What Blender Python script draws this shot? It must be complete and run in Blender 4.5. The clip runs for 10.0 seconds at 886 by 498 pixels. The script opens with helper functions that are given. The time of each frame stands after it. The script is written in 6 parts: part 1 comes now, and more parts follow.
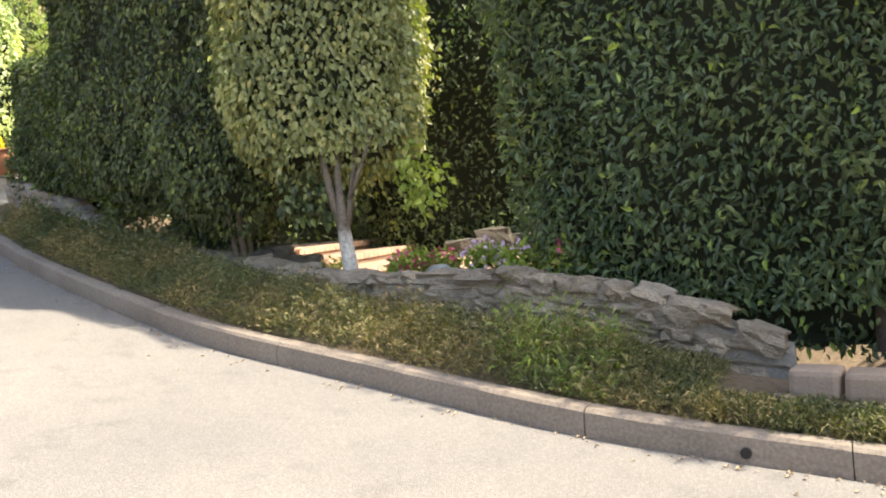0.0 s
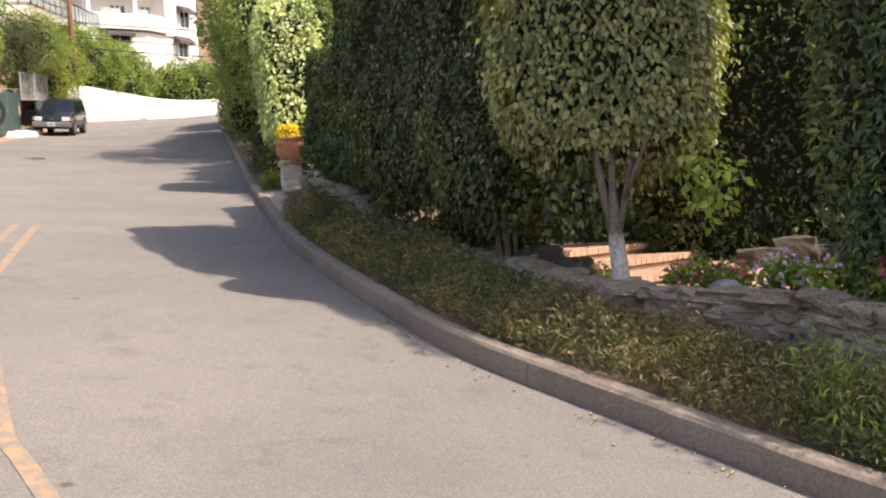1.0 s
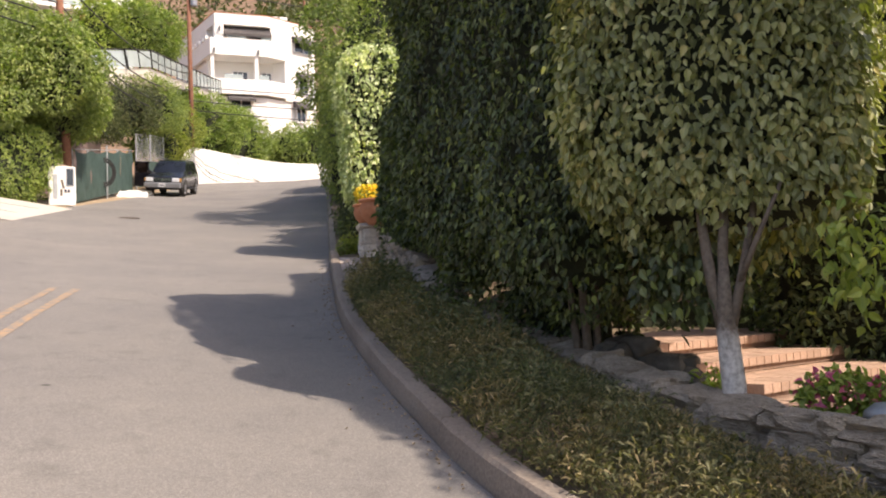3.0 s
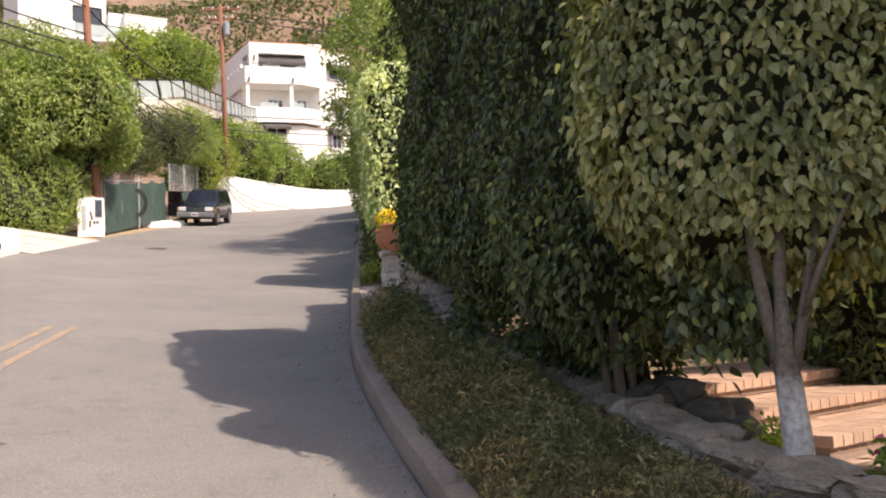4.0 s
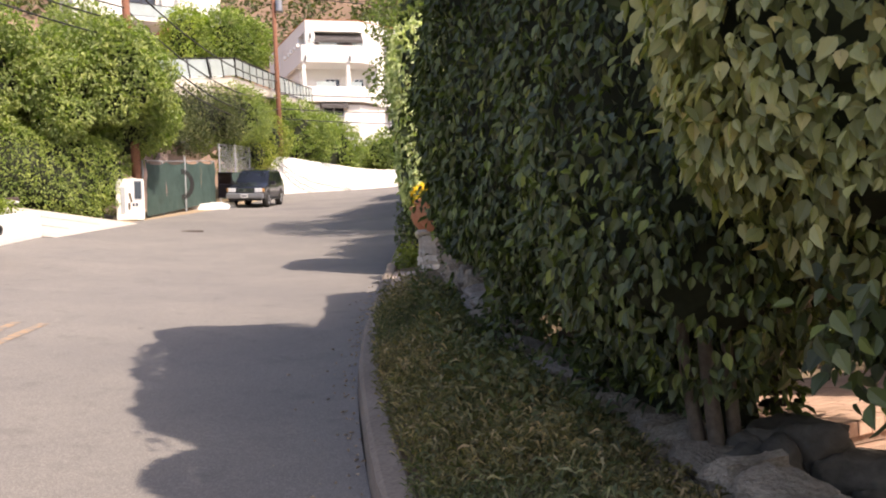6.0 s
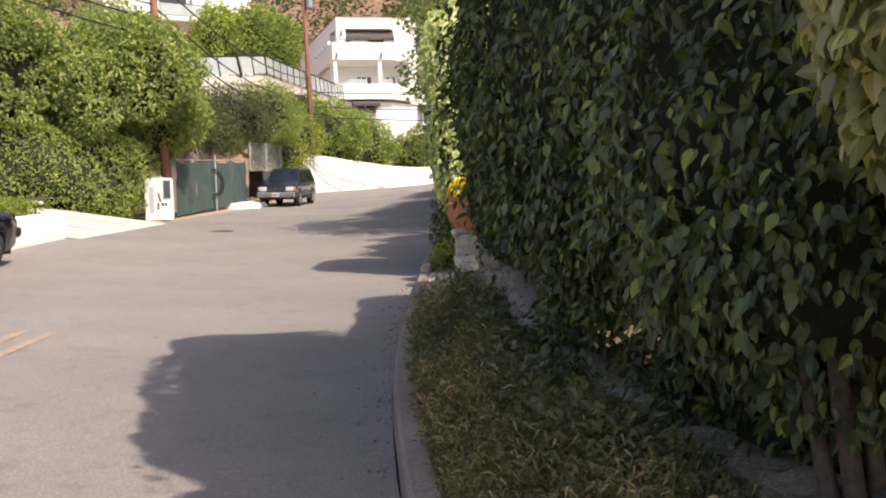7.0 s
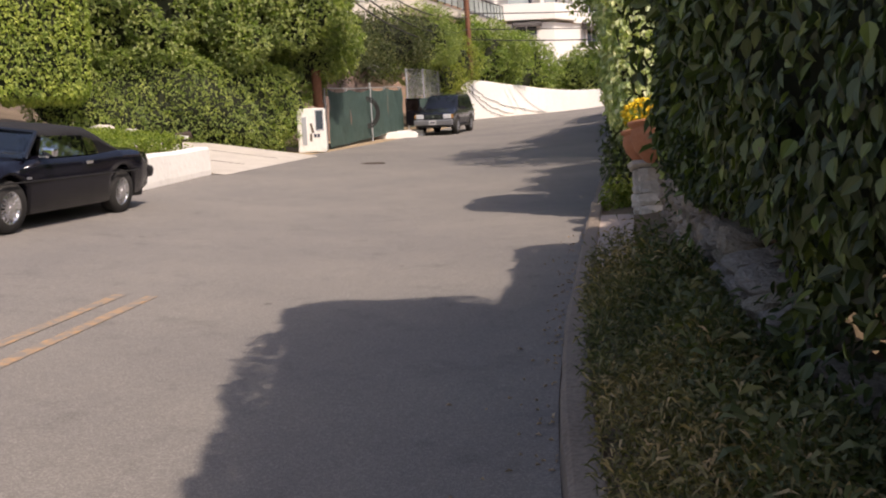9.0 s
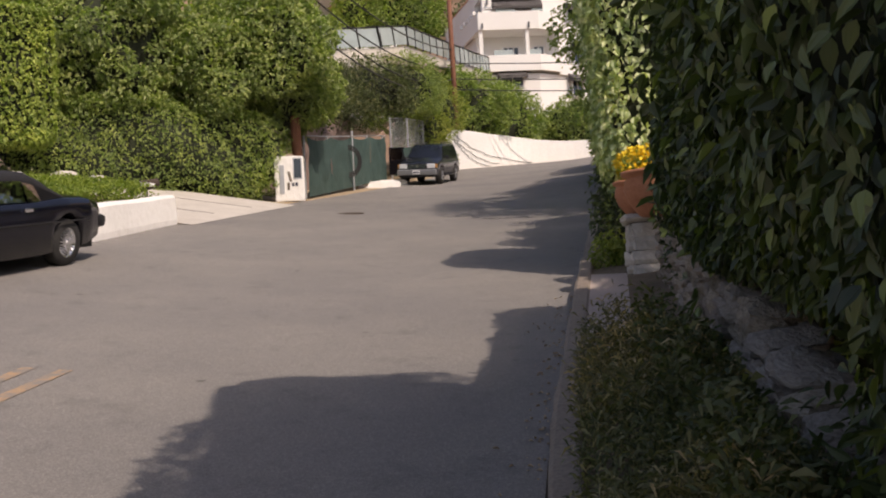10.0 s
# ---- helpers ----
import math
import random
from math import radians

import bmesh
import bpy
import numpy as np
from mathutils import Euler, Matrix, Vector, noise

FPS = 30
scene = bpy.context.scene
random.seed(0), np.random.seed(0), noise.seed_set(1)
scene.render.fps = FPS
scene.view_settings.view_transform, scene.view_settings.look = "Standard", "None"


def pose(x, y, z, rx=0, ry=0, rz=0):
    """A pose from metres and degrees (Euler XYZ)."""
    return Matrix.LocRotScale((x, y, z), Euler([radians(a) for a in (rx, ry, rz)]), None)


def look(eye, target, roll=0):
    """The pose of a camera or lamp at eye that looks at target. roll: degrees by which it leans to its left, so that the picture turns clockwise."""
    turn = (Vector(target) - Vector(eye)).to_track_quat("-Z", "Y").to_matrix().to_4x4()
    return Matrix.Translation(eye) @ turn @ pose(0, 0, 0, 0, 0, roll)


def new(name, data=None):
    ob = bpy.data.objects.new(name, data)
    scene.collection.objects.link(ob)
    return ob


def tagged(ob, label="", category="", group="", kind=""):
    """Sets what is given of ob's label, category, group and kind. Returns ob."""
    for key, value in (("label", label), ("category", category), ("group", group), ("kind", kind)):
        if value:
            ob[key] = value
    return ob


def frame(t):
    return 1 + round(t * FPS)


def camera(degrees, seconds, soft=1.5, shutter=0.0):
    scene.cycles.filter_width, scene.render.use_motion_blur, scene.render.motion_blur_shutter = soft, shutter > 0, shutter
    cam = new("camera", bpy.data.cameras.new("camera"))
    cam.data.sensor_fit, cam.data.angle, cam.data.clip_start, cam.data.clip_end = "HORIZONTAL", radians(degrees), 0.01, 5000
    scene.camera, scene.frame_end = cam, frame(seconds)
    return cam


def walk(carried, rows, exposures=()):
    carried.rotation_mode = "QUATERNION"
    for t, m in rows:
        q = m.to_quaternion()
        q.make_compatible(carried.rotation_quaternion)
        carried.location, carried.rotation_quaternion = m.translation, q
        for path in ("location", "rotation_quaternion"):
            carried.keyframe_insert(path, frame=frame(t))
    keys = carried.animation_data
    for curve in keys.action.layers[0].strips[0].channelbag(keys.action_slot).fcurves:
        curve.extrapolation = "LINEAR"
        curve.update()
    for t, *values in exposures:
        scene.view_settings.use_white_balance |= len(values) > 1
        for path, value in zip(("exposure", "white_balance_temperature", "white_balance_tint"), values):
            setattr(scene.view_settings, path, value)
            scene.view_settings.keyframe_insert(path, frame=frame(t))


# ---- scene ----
cam = camera(50.6, 10.0, soft=2.0)
PATH = [
    (0, (0.331, 1.456, 1.337), (0.294, 3.454, 1.26), -6.0),
    (0.5, (0.431, 1.913, 1.359), (0.065, 3.879, 1.3), -4.5),
    (1, (0.38, 2.412, 1.39), (-0.258, 4.307, 1.35), -3.6),
    (1.5, (0.366, 2.873, 1.409), (-0.382, 4.728, 1.45), -3.4),
    (2, (0.356, 3.356, 1.412), (-0.44, 5.19, 1.466), -2.6),
    (2.5, (0.244, 3.848, 1.454), (-0.53, 5.692, 1.469), -2.1),
    (2.9, (0.194, 4.263, 1.509), (-0.626, 6.085, 1.581), -2.3),
    (3, (0.18, 4.367, 1.489), (-0.681, 6.169, 1.603), -2.0),
    (3.2, (0.138, 4.562, 1.495), (-0.77, 6.339, 1.638), -2.0),
    (4.3, (-0.095, 5.597, 1.601), (-1.037, 7.353, 1.773), -3.2),
    (4.5, (-0.163, 5.796, 1.602), (-1.126, 7.542, 1.753), -3.1),
    (5, (-0.356, 6.303, 1.655), (-1.313, 8.055, 1.774), -3.3),
    (5.5, (-0.498, 6.817, 1.694), (-1.477, 8.555, 1.836), -3.5),
    (5.7, (-0.593, 7.022, 1.696), (-1.631, 8.726, 1.832), -3.1),
    (6.8, (-1.153, 7.825, 1.785), (-2.237, 9.501, 1.92), -3.2),
    (7, (-1.267, 7.968, 1.798), (-2.384, 9.621, 1.933), -3.4),
    (7.5, (-1.638, 8.39, 1.905), (-2.796, 10.018, 2.005), -3.4),
    (8, (-1.89, 8.782, 1.94), (-3.064, 10.4, 2.008), -3.9),
    (8.5, (-2.124, 9.148, 1.978), (-3.39, 10.695, 2.02), -3.7),
    (9, (-2.449, 9.513, 2.073), (-3.843, 10.947, 2.071), -3.4),
    (9.5, (-2.705, 9.961, 2.148), (-4.122, 11.37, 2.208), -3.5),
    (10, (-3.077, 10.359, 2.187), (-4.444, 11.816, 2.289), -3.0),
]
walk(cam, [(t, look(eye, target, roll)) for t, eye, target, roll in PATH],
     exposures=[(0, 1.68, 7500, 9), (0.4, 1.45, 7500, 11), (0.8, 1.02, 7400, 17), (1.2, 0.74, 7400, 19), (1.5, 0.66, 7400, 19), (3.0, 0.66, 7400, 19), (4.5, 0.72, 7400, 21), (6.0, 0.82, 7400, 21), (8.0, 0.45, 7400, 21), (9.0, 0.17, 7400, 21), (10.0, -0.12, 7400, 21)])

# ---- light ----
SUN_AZ, SUN_EL = radians(-8), radians(50)
world = bpy.data.worlds.new("sky")
scene.world = world
world.use_nodes = True
wn = world.node_tree
sky = wn.nodes.new("ShaderNodeTexSky")
sky.sky_type, sky.sun_disc = "NISHITA", False
sky.sun_elevation, sky.sun_rotation = SUN_EL, math.pi / 2 - SUN_AZ
sky.air_density, sky.dust_density = 1.0, 2.0
wn.links.new(sky.outputs[0], wn.nodes["Background"].inputs[0])
wn.nodes["Background"].inputs[1].default_value = 0.15
sun = new("sun", bpy.data.lights.new("sun", "SUN"))
sun.data.energy, sun.data.angle, sun.data.color = 3.7, radians(0.6), (1.0, 0.95, 0.86)
to_sun = Vector((math.cos(SUN_AZ) * math.cos(SUN_EL), math.sin(SUN_AZ) * math.cos(SUN_EL), math.sin(SUN_EL)))
sun.matrix_world = look(to_sun * 60, (0, 0, 0))

rng = np.random.default_rng(7)


# ---- materials ----
def material(name):
    m = bpy.data.materials.new(name)
    m.use_nodes = True
    nt = m.node_tree
    return m, nt, nt.nodes["Principled BSDF"], lambda a, b: nt.links.new(a, b)


def ramp(nt, fac, stops):
    r = nt.nodes.new("ShaderNodeValToRGB")
    while len(r.color_ramp.elements) < len(stops):
        r.color_ramp.elements.new(0.5)
    for e, (p, c) in zip(r.color_ramp.elements, stops):
        e.position, e.color = p, (*c, 1)
    nt.links.new(fac, r.inputs[0])
    return r.outputs[0]


def noise_tex(nt, scale, detail=4, rough=0.55, coord="Object"):
    tc = nt.nodes.new("ShaderNodeTexCoord")
    n = nt.nodes.new("ShaderNodeTexNoise")
    n.inputs["Scale"].default_value, n.inputs["Detail"].default_value, n.inputs["Roughness"].default_value = scale, detail, rough
    nt.links.new(tc.outputs[coord], n.inputs["Vector"])
    return n.outputs["Fac"]


def mix(nt, fac, a, b, mode="MIX"):
    m = nt.nodes.new("ShaderNodeMix")
    m.data_type, m.blend_type = "RGBA", mode
    for sock, v in ((m.inputs[0], fac), (m.inputs[6], a), (m.inputs[7], b)):
        if hasattr(v, "is_output"):
            nt.links.new(v, sock)
        else:
            sock.default_value = v if isinstance(v, float) else (*v, 1)
    return m.outputs[2]


def bump(nt, b, height, strength, dist=0.01):
    n = nt.nodes.new("ShaderNodeBump")
    n.inputs["Strength"].default_value, n.inputs["Distance"].default_value = strength, dist
    nt.links.new(height, n.inputs["Height"])
    nt.links.new(n.outputs[0], b.inputs["Normal"])


def surface(name, dark, light, fine=40, coarse=1.5, rough=0.85, relief=0.3, metal=0.0, dist=0.01, random_piece=0.0, spec=0.35):
    """Two scales of mottling between two base colours, with fine relief."""
    m, nt, b, link = material(name)
    f, c = noise_tex(nt, fine), noise_tex(nt, coarse, 5)
    col = mix(nt, 0.45, ramp(nt, f, [(0.3, dark), (0.7, light)]), ramp(nt, c, [(0.3, dark), (0.7, light)]))
    if random_piece:
        info = nt.nodes.new("ShaderNodeObjectInfo")
        tint = ramp(nt, info.outputs["Random"], [(0.0, (1 - random_piece,) * 3), (1.0, (1 + random_piece,) * 3)])
        col = mix(nt, 1.0, col, tint, "MULTIPLY")
    link(col, b.inputs["Base Color"])
    b.inputs["Roughness"].default_value, b.inputs["Metallic"].default_value = rough, metal
    b.inputs["Specular IOR Level"].default_value = spec
    if relief:
        bump(nt, b, f, relief, dist)
    return m


def leaf_material(name, stops, rough=0.45, through_light=0.3, tint=(0.5, 0.75, 0.1), patches=((0.75, 0.8, 0.75), (1.2, 1.15, 1.0)), gloss=0.4):
    """Leaves: each island has its own shade, patches vary over the crown, some light passes through."""
    m, nt, b, link = material(name)
    geo = nt.nodes.new("ShaderNodeNewGeometry")
    col = ramp(nt, geo.outputs["Random Per Island"], stops)
    patch = ramp(nt, noise_tex(nt, 1.3, 3), [(0.35, patches[0]), (0.65, patches[1])])
    col = mix(nt, 1.0, col, patch, "MULTIPLY")
    link(col, b.inputs["Base Color"])
    b.inputs["Roughness"].default_value = rough
    b.inputs["Specular IOR Level"].default_value = gloss
    tr = nt.nodes.new("ShaderNodeBsdfTranslucent")
    link(mix(nt, 1.0, col, tuple(c * 2.2 for c in tint), "MULTIPLY"), tr.inputs[0])
    sh = nt.nodes.new("ShaderNodeMixShader")
    sh.inputs[0].default_value = through_light
    link(b.outputs[0], sh.inputs[1]), link(tr.outputs[0], sh.inputs[2])
    link(sh.outputs[0], nt.nodes["Material Output"].inputs[0])
    return m


M = {}
M["leaf_dark"] = leaf_material("glossy dark green leaf", [(0, (0.042, 0.058, 0.028)), (0.5, (0.083, 0.11, 0.046)), (0.88, (0.142, 0.178, 0.066)), (1, (0.25, 0.30, 0.08))], 0.40, 0.15, patches=((0.68, 0.72, 0.70), (1.25, 1.2, 1.08)), gloss=0.45)
M["leaf_olive"] = leaf_material("olive green leaf", [(0, (0.15, 0.168, 0.085)), (0.5, (0.285, 0.302, 0.145)), (0.9, (0.42, 0.425, 0.21)), (1, (0.47, 0.39, 0.18))], 0.42, 0.22, (0.6, 0.75, 0.16), gloss=0.5)
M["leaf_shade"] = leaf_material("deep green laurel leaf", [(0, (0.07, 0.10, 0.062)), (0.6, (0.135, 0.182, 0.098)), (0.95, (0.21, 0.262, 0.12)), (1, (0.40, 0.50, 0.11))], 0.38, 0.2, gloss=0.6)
M["leaf_ivy"] = leaf_material("pale yellow-green ivy leaf", [(0, (0.26, 0.33, 0.16)), (0.5, (0.52, 0.58, 0.33)), (1, (0.82, 0.82, 0.62))], 0.45, 0.28, (0.62, 0.72, 0.3))
M["leaf_lime"] = leaf_material("lime green creeper leaf", [(0, (0.20, 0.262, 0.07)), (0.5, (0.31, 0.375, 0.095)), (1, (0.43, 0.47, 0.135))], 0.5, 0.25)
M["leaf_tree"] = leaf_material("mid green tree leaf", [(0, (0.19, 0.235, 0.105)), (0.5, (0.28, 0.325, 0.135)), (1, (0.39, 0.42, 0.18))], 0.5, 0.32, (0.52, 0.75, 0.18))
M["leaf_hedge"] = leaf_material("green hedge leaf", [(0, (0.165, 0.22, 0.085)), (0.5, (0.255, 0.312, 0.105)), (1, (0.37, 0.41, 0.145))], 0.5, 0.3, (0.5, 0.75, 0.16))
M["leaf_dry"] = leaf_material("brownish shrub leaf", [(0, (0.07, 0.088, 0.045)), (0.6, (0.115, 0.135, 0.065)), (1, (0.19, 0.18, 0.095))], 0.6, 0.2)
M["leaf_yellow"] = leaf_material("yellow-green shrub leaf", [(0, (0.17, 0.20, 0.055)), (0.5, (0.28, 0.31, 0.085)), (1, (0.42, 0.40, 0.13))], 0.5, 0.3)
M["grass"] = leaf_material("dry and green ground cover blade", [(0, (0.066, 0.073, 0.036)), (0.35, (0.128, 0.132, 0.062)), (0.66, (0.20, 0.185, 0.09)), (0.88, (0.32, 0.26, 0.15)), (1, (0.48, 0.39, 0.25))], 0.6, 0.2, patches=((0.55, 0.70, 0.62), (1.38, 1.14, 1.0)))
M["grass_fresh"] = leaf_material("fresh green blade", [(0, (0.12, 0.17, 0.045)), (0.6, (0.20, 0.265, 0.075)), (1, (0.33, 0.37, 0.14))], 0.5, 0.3)
M["lawn"] = leaf_material("low green ground cover leaf", [(0, (0.13, 0.18, 0.035)), (0.5, (0.20, 0.26, 0.045)), (1, (0.30, 0.34, 0.08))], 0.55, 0.3)
# near-black colour stands for the deep shade inside crowns
M["core"] = surface("near-black shade inside a hedge", (0.018, 0.022, 0.013), (0.035, 0.042, 0.022), 30, 3, 0.95, 0)
M["bark"] = surface("grey-brown bark", (0.09, 0.07, 0.055), (0.22, 0.18, 0.14), 35, 4, 0.9, 0.7)
M["limewash"] = surface("limewashed bark", (0.27, 0.26, 0.235), (0.58, 0.57, 0.53), 30, 5, 0.85, 0.5)
M["asphalt"] = None
M["concrete"] = surface("pale weathered concrete", (0.42, 0.385, 0.345), (0.60, 0.56, 0.50), 60, 1.6, 0.9, 0.3)
M["kerb"] = surface("old brown-grey kerb concrete", (0.15, 0.122, 0.10), (0.33, 0.275, 0.225), 45, 1.4, 0.92, 0.5)
M["paving"] = surface("pinkish concrete paving", (0.34, 0.28, 0.24), (0.48, 0.40, 0.35), 50, 2, 0.9, 0.2)
M["stone"] = surface("beige-grey sandstone", (0.21, 0.172, 0.13), (0.53, 0.445, 0.35), 14, 3, 0.92, 1.0, dist=0.035, random_piece=0.25)
M["mortar"] = surface("old lime mortar", (0.16, 0.145, 0.13), (0.32, 0.29, 0.26), 40, 4, 0.95, 0.7)
M["pale_stone"] = surface("pale limestone", (0.42, 0.39, 0.34), (0.66, 0.62, 0.55), 24, 3, 0.9, 0.7, random_piece=0.2)
M["patched_stone"] = surface("old stone with worn pinkish render", (0.22, 0.185, 0.155), (0.50, 0.43, 0.37), 11, 3, 0.95, 0.9, dist=0.03, random_piece=0.2)
M["block"] = surface("tan concrete block", (0.30, 0.22, 0.165), (0.44, 0.34, 0.27), 60, 4, 0.92, 0.4, random_piece=0.12)
M["brick"] = surface("orange clay brick", (0.40, 0.26, 0.185), (0.55, 0.38, 0.285), 40, 5, 0.9, 0.4, random_piece=0.14)
M["brick_mortar"] = surface("dark brick joint", (0.22, 0.15, 0.11), (0.36, 0.25, 0.19), 40, 5, 0.95, 0.3)
M["soil"] = surface("dry brown soil", (0.10, 0.075, 0.05), (0.22, 0.165, 0.11), 18, 1.5, 0.97, 0.7, dist=0.03)
M["verge"] = surface("dusty dry verge", (0.26, 0.19, 0.12), (0.44, 0.34, 0.22), 14, 1.2, 0.97, 0.6, dist=0.03)
M["hill"] = surface("dry brown hillside scrub", (0.15, 0.105, 0.07), (0.31, 0.205, 0.145), 0.35, 0.05, 0.97, 0.0)
M["terracotta"] = surface("weathered terracotta", (0.34, 0.13, 0.065), (0.50, 0.22, 0.12), 25, 4, 0.8, 0.25)
M["white_wall"] = surface("white painted masonry", (0.76, 0.74, 0.70), (0.88, 0.865, 0.83), 8, 0.6, 0.85, 0.5, dist=0.02)
M["stucco"] = surface("white stucco", (0.76, 0.74, 0.71), (0.86, 0.85, 0.82), 20, 0.4, 0.9, 0.2)
M["stucco_pink"] = surface("pinkish stucco", (0.27, 0.19, 0.165), (0.38, 0.28, 0.245), 20, 0.7, 0.9, 0.2)
M["trim_grey"] = surface("grey metal flashing", (0.16, 0.16, 0.165), (0.26, 0.26, 0.27), 30, 1, 0.6, 0)
M["awning"] = surface("dark grey awning canvas", (0.15, 0.14, 0.14), (0.22, 0.205, 0.20), 60, 3, 0.9, 0)
M["mesh_green"] = surface("dark green windscreen mesh", (0.034, 0.066, 0.058), (0.066, 0.112, 0.098), 5, 1.2, 0.8, 0.5, dist=0.03)
M["galvanised"] = surface("galvanised steel", (0.35, 0.36, 0.37), (0.52, 0.53, 0.54), 30, 3, 0.5, 0, metal=0.6)
M["pole_wood"] = surface("red-brown creosoted pole", (0.15, 0.065, 0.04), (0.30, 0.14, 0.09), 30, 2, 0.9, 0.5)
M["cable"] = surface("black cable", (0.02, 0.02, 0.02), (0.045, 0.045, 0.045), 20, 2, 0.6, 0)
M["black_paint"] = surface("black car paint", (0.004, 0.004, 0.008), (0.007, 0.007, 0.013), 5, 1, 0.14, 0, spec=0.38)
M["navy_paint"] = surface("dark blue-grey car paint", (0.008, 0.011, 0.019), (0.014, 0.018, 0.028), 5, 1, 0.22, 0, spec=0.4)
M["soft_top"] = surface("black canvas soft top", (0.010, 0.010, 0.012), (0.022, 0.022, 0.024), 90, 4, 0.95, 0.3)
M["rubber"] = surface("black tyre rubber", (0.018, 0.018, 0.018), (0.045, 0.043, 0.04), 60, 8, 0.85, 0.2)
M["plastic"] = surface("black plastic trim", (0.014, 0.014, 0.015), (0.026, 0.026, 0.027), 60, 5, 0.55, 0)
M["leather"] = surface("beige leather", (0.34, 0.29, 0.22), (0.46, 0.40, 0.31), 40, 5, 0.6, 0.1)
M["chrome"] = surface("chrome", (0.70, 0.71, 0.73), (0.82, 0.82, 0.83), 20, 2, 0.12, 0, metal=1.0)
M["silver"] = surface("silver bumper paint", (0.24, 0.25, 0.27), (0.33, 0.34, 0.36), 20, 2, 0.35, 0, metal=0.5)
M["plate"] = surface("white number plate", (0.72, 0.72, 0.72), (0.82, 0.82, 0.82), 20, 3, 0.5, 0)
M["red_lens"] = surface("red lamp lens", (0.22, 0.01, 0.01), (0.34, 0.02, 0.02), 40, 3, 0.2, 0)
M["amber_lens"] = surface("amber lamp lens", (0.42, 0.20, 0.06), (0.5, 0.27, 0.09), 40, 3, 0.2, 0)
M["lamp_lens"] = surface("clear lamp lens", (0.6, 0.62, 0.64), (0.8, 0.82, 0.84), 30, 3, 0.08, 0, spec=0.8)
M["ink"] = surface("dark ink", (0.03, 0.035, 0.06), (0.05, 0.055, 0.09), 40, 3, 0.6, 0)
M["petal_pink"] = surface("pink petals", (0.6, 0.08, 0.16), (0.8, 0.22, 0.34), 60, 8, 0.7, 0)
M["petal_pale"] = surface("pale lilac petals", (0.65, 0.42, 0.58), (0.85, 0.66, 0.78), 60, 8, 0.7, 0)
M["petal_yellow"] = surface("yellow petals", (0.75, 0.50, 0.02), (0.85, 0.66, 0.05), 60, 8, 0.7, 0)
M["dead_leaf"] = surface("dead brown leaf", (0.26, 0.18, 0.10), (0.52, 0.42, 0.29), 50, 8, 0.9, 0)
M["rock"] = surface("dark garden rock", (0.05, 0.047, 0.04), (0.15, 0.135, 0.115), 14, 3, 0.95, 0.8, dist=0.03)
M["old_iron"] = surface("rusty dark iron", (0.03, 0.025, 0.02), (0.09, 0.06, 0.045), 30, 4, 0.8, 0.3)


def asphalt():
    m, nt, b, link = material("worn grey asphalt")
    tc = nt.nodes.new("ShaderNodeTexCoord")
    grit = nt.nodes.new("ShaderNodeTexVoronoi")
    grit.inputs["Scale"].default_value = 130
    link(tc.outputs["Object"], grit.inputs["Vector"])
    stones = ramp(nt, grit.outputs["Color"], [(0.0, (0.165, 0.155, 0.147)), (0.55, (0.205, 0.195, 0.184)), (1.0, (0.29, 0.275, 0.258))])
    wear = ramp(nt, noise_tex(nt, 0.33, 6, 0.6), [(0.3, (0.82, 0.82, 0.84)), (0.7, (1.12, 1.10, 1.06))])
    blot = ramp(nt, noise_tex(nt, 3.2, 5, 0.65), [(0.27, (0.80, 0.80, 0.80)), (0.45, (1, 1, 1)), (1.0, (1.03, 1.02, 1.0))])
    spot = nt.nodes.new("ShaderNodeTexVoronoi")
    spot.inputs["Scale"].default_value = 1.1
    link(tc.outputs["Object"], spot.inputs["Vector"])
    dots = ramp(nt, spot.outputs["Distance"], [(0.0, (0.45, 0.45, 0.45)), (0.035, (0.6, 0.6, 0.6)), (0.05, (1, 1, 1))])
    col = mix(nt, 1.0, mix(nt, 1.0, mix(nt, 1.0, stones, wear, "MULTIPLY"), blot, "MULTIPLY"), dots, "MULTIPLY")
    link(col, b.inputs["Base Color"])
    b.inputs["Roughness"].default_value = 0.88
    b.inputs["Specular IOR Level"].default_value = 0.3
    bump(nt, b, grit.outputs["Distance"], 0.5, 0.006)
    return m


M["asphalt"] = asphalt()


def painted_bark():
    """Grey-brown bark with old limewash that thins out raggedly at about hip height."""
    m, nt, b, link = material("old limewash on grey bark")
    grain = noise_tex(nt, 30)
    bark = ramp(nt, grain, [(0.3, (0.09, 0.07, 0.055)), (0.7, (0.22, 0.18, 0.14))])
    lime = ramp(nt, grain, [(0.3, (0.36, 0.34, 0.31)), (0.6, (0.66, 0.64, 0.60))])
    tc, xyz = nt.nodes.new("ShaderNodeTexCoord"), nt.nodes.new("ShaderNodeSeparateXYZ")
    link(tc.outputs["Object"], xyz.inputs[0])
    add = nt.nodes.new("ShaderNodeMath")
    add.operation, add.inputs[1].default_value = "MULTIPLY_ADD", 0.5
    link(noise_tex(nt, 7, 6, 0.7), add.inputs[0])
    link(xyz.outputs[2], add.inputs[2])
    low = nt.nodes.new("ShaderNodeMapRange")
    low.inputs["From Min"].default_value, low.inputs["From Max"].default_value = 1.38, 1.56
    low.inputs["To Min"].default_value, low.inputs["To Max"].default_value = 1.0, 0.0
    link(add.outputs[0], low.inputs[0])
    col = mix(nt, low.outputs[0], bark, lime)
    link(col, b.inputs["Base Color"])
    b.inputs["Roughness"].default_value = 0.9
    bump(nt, b, grain, 0.6, 0.01)
    return m


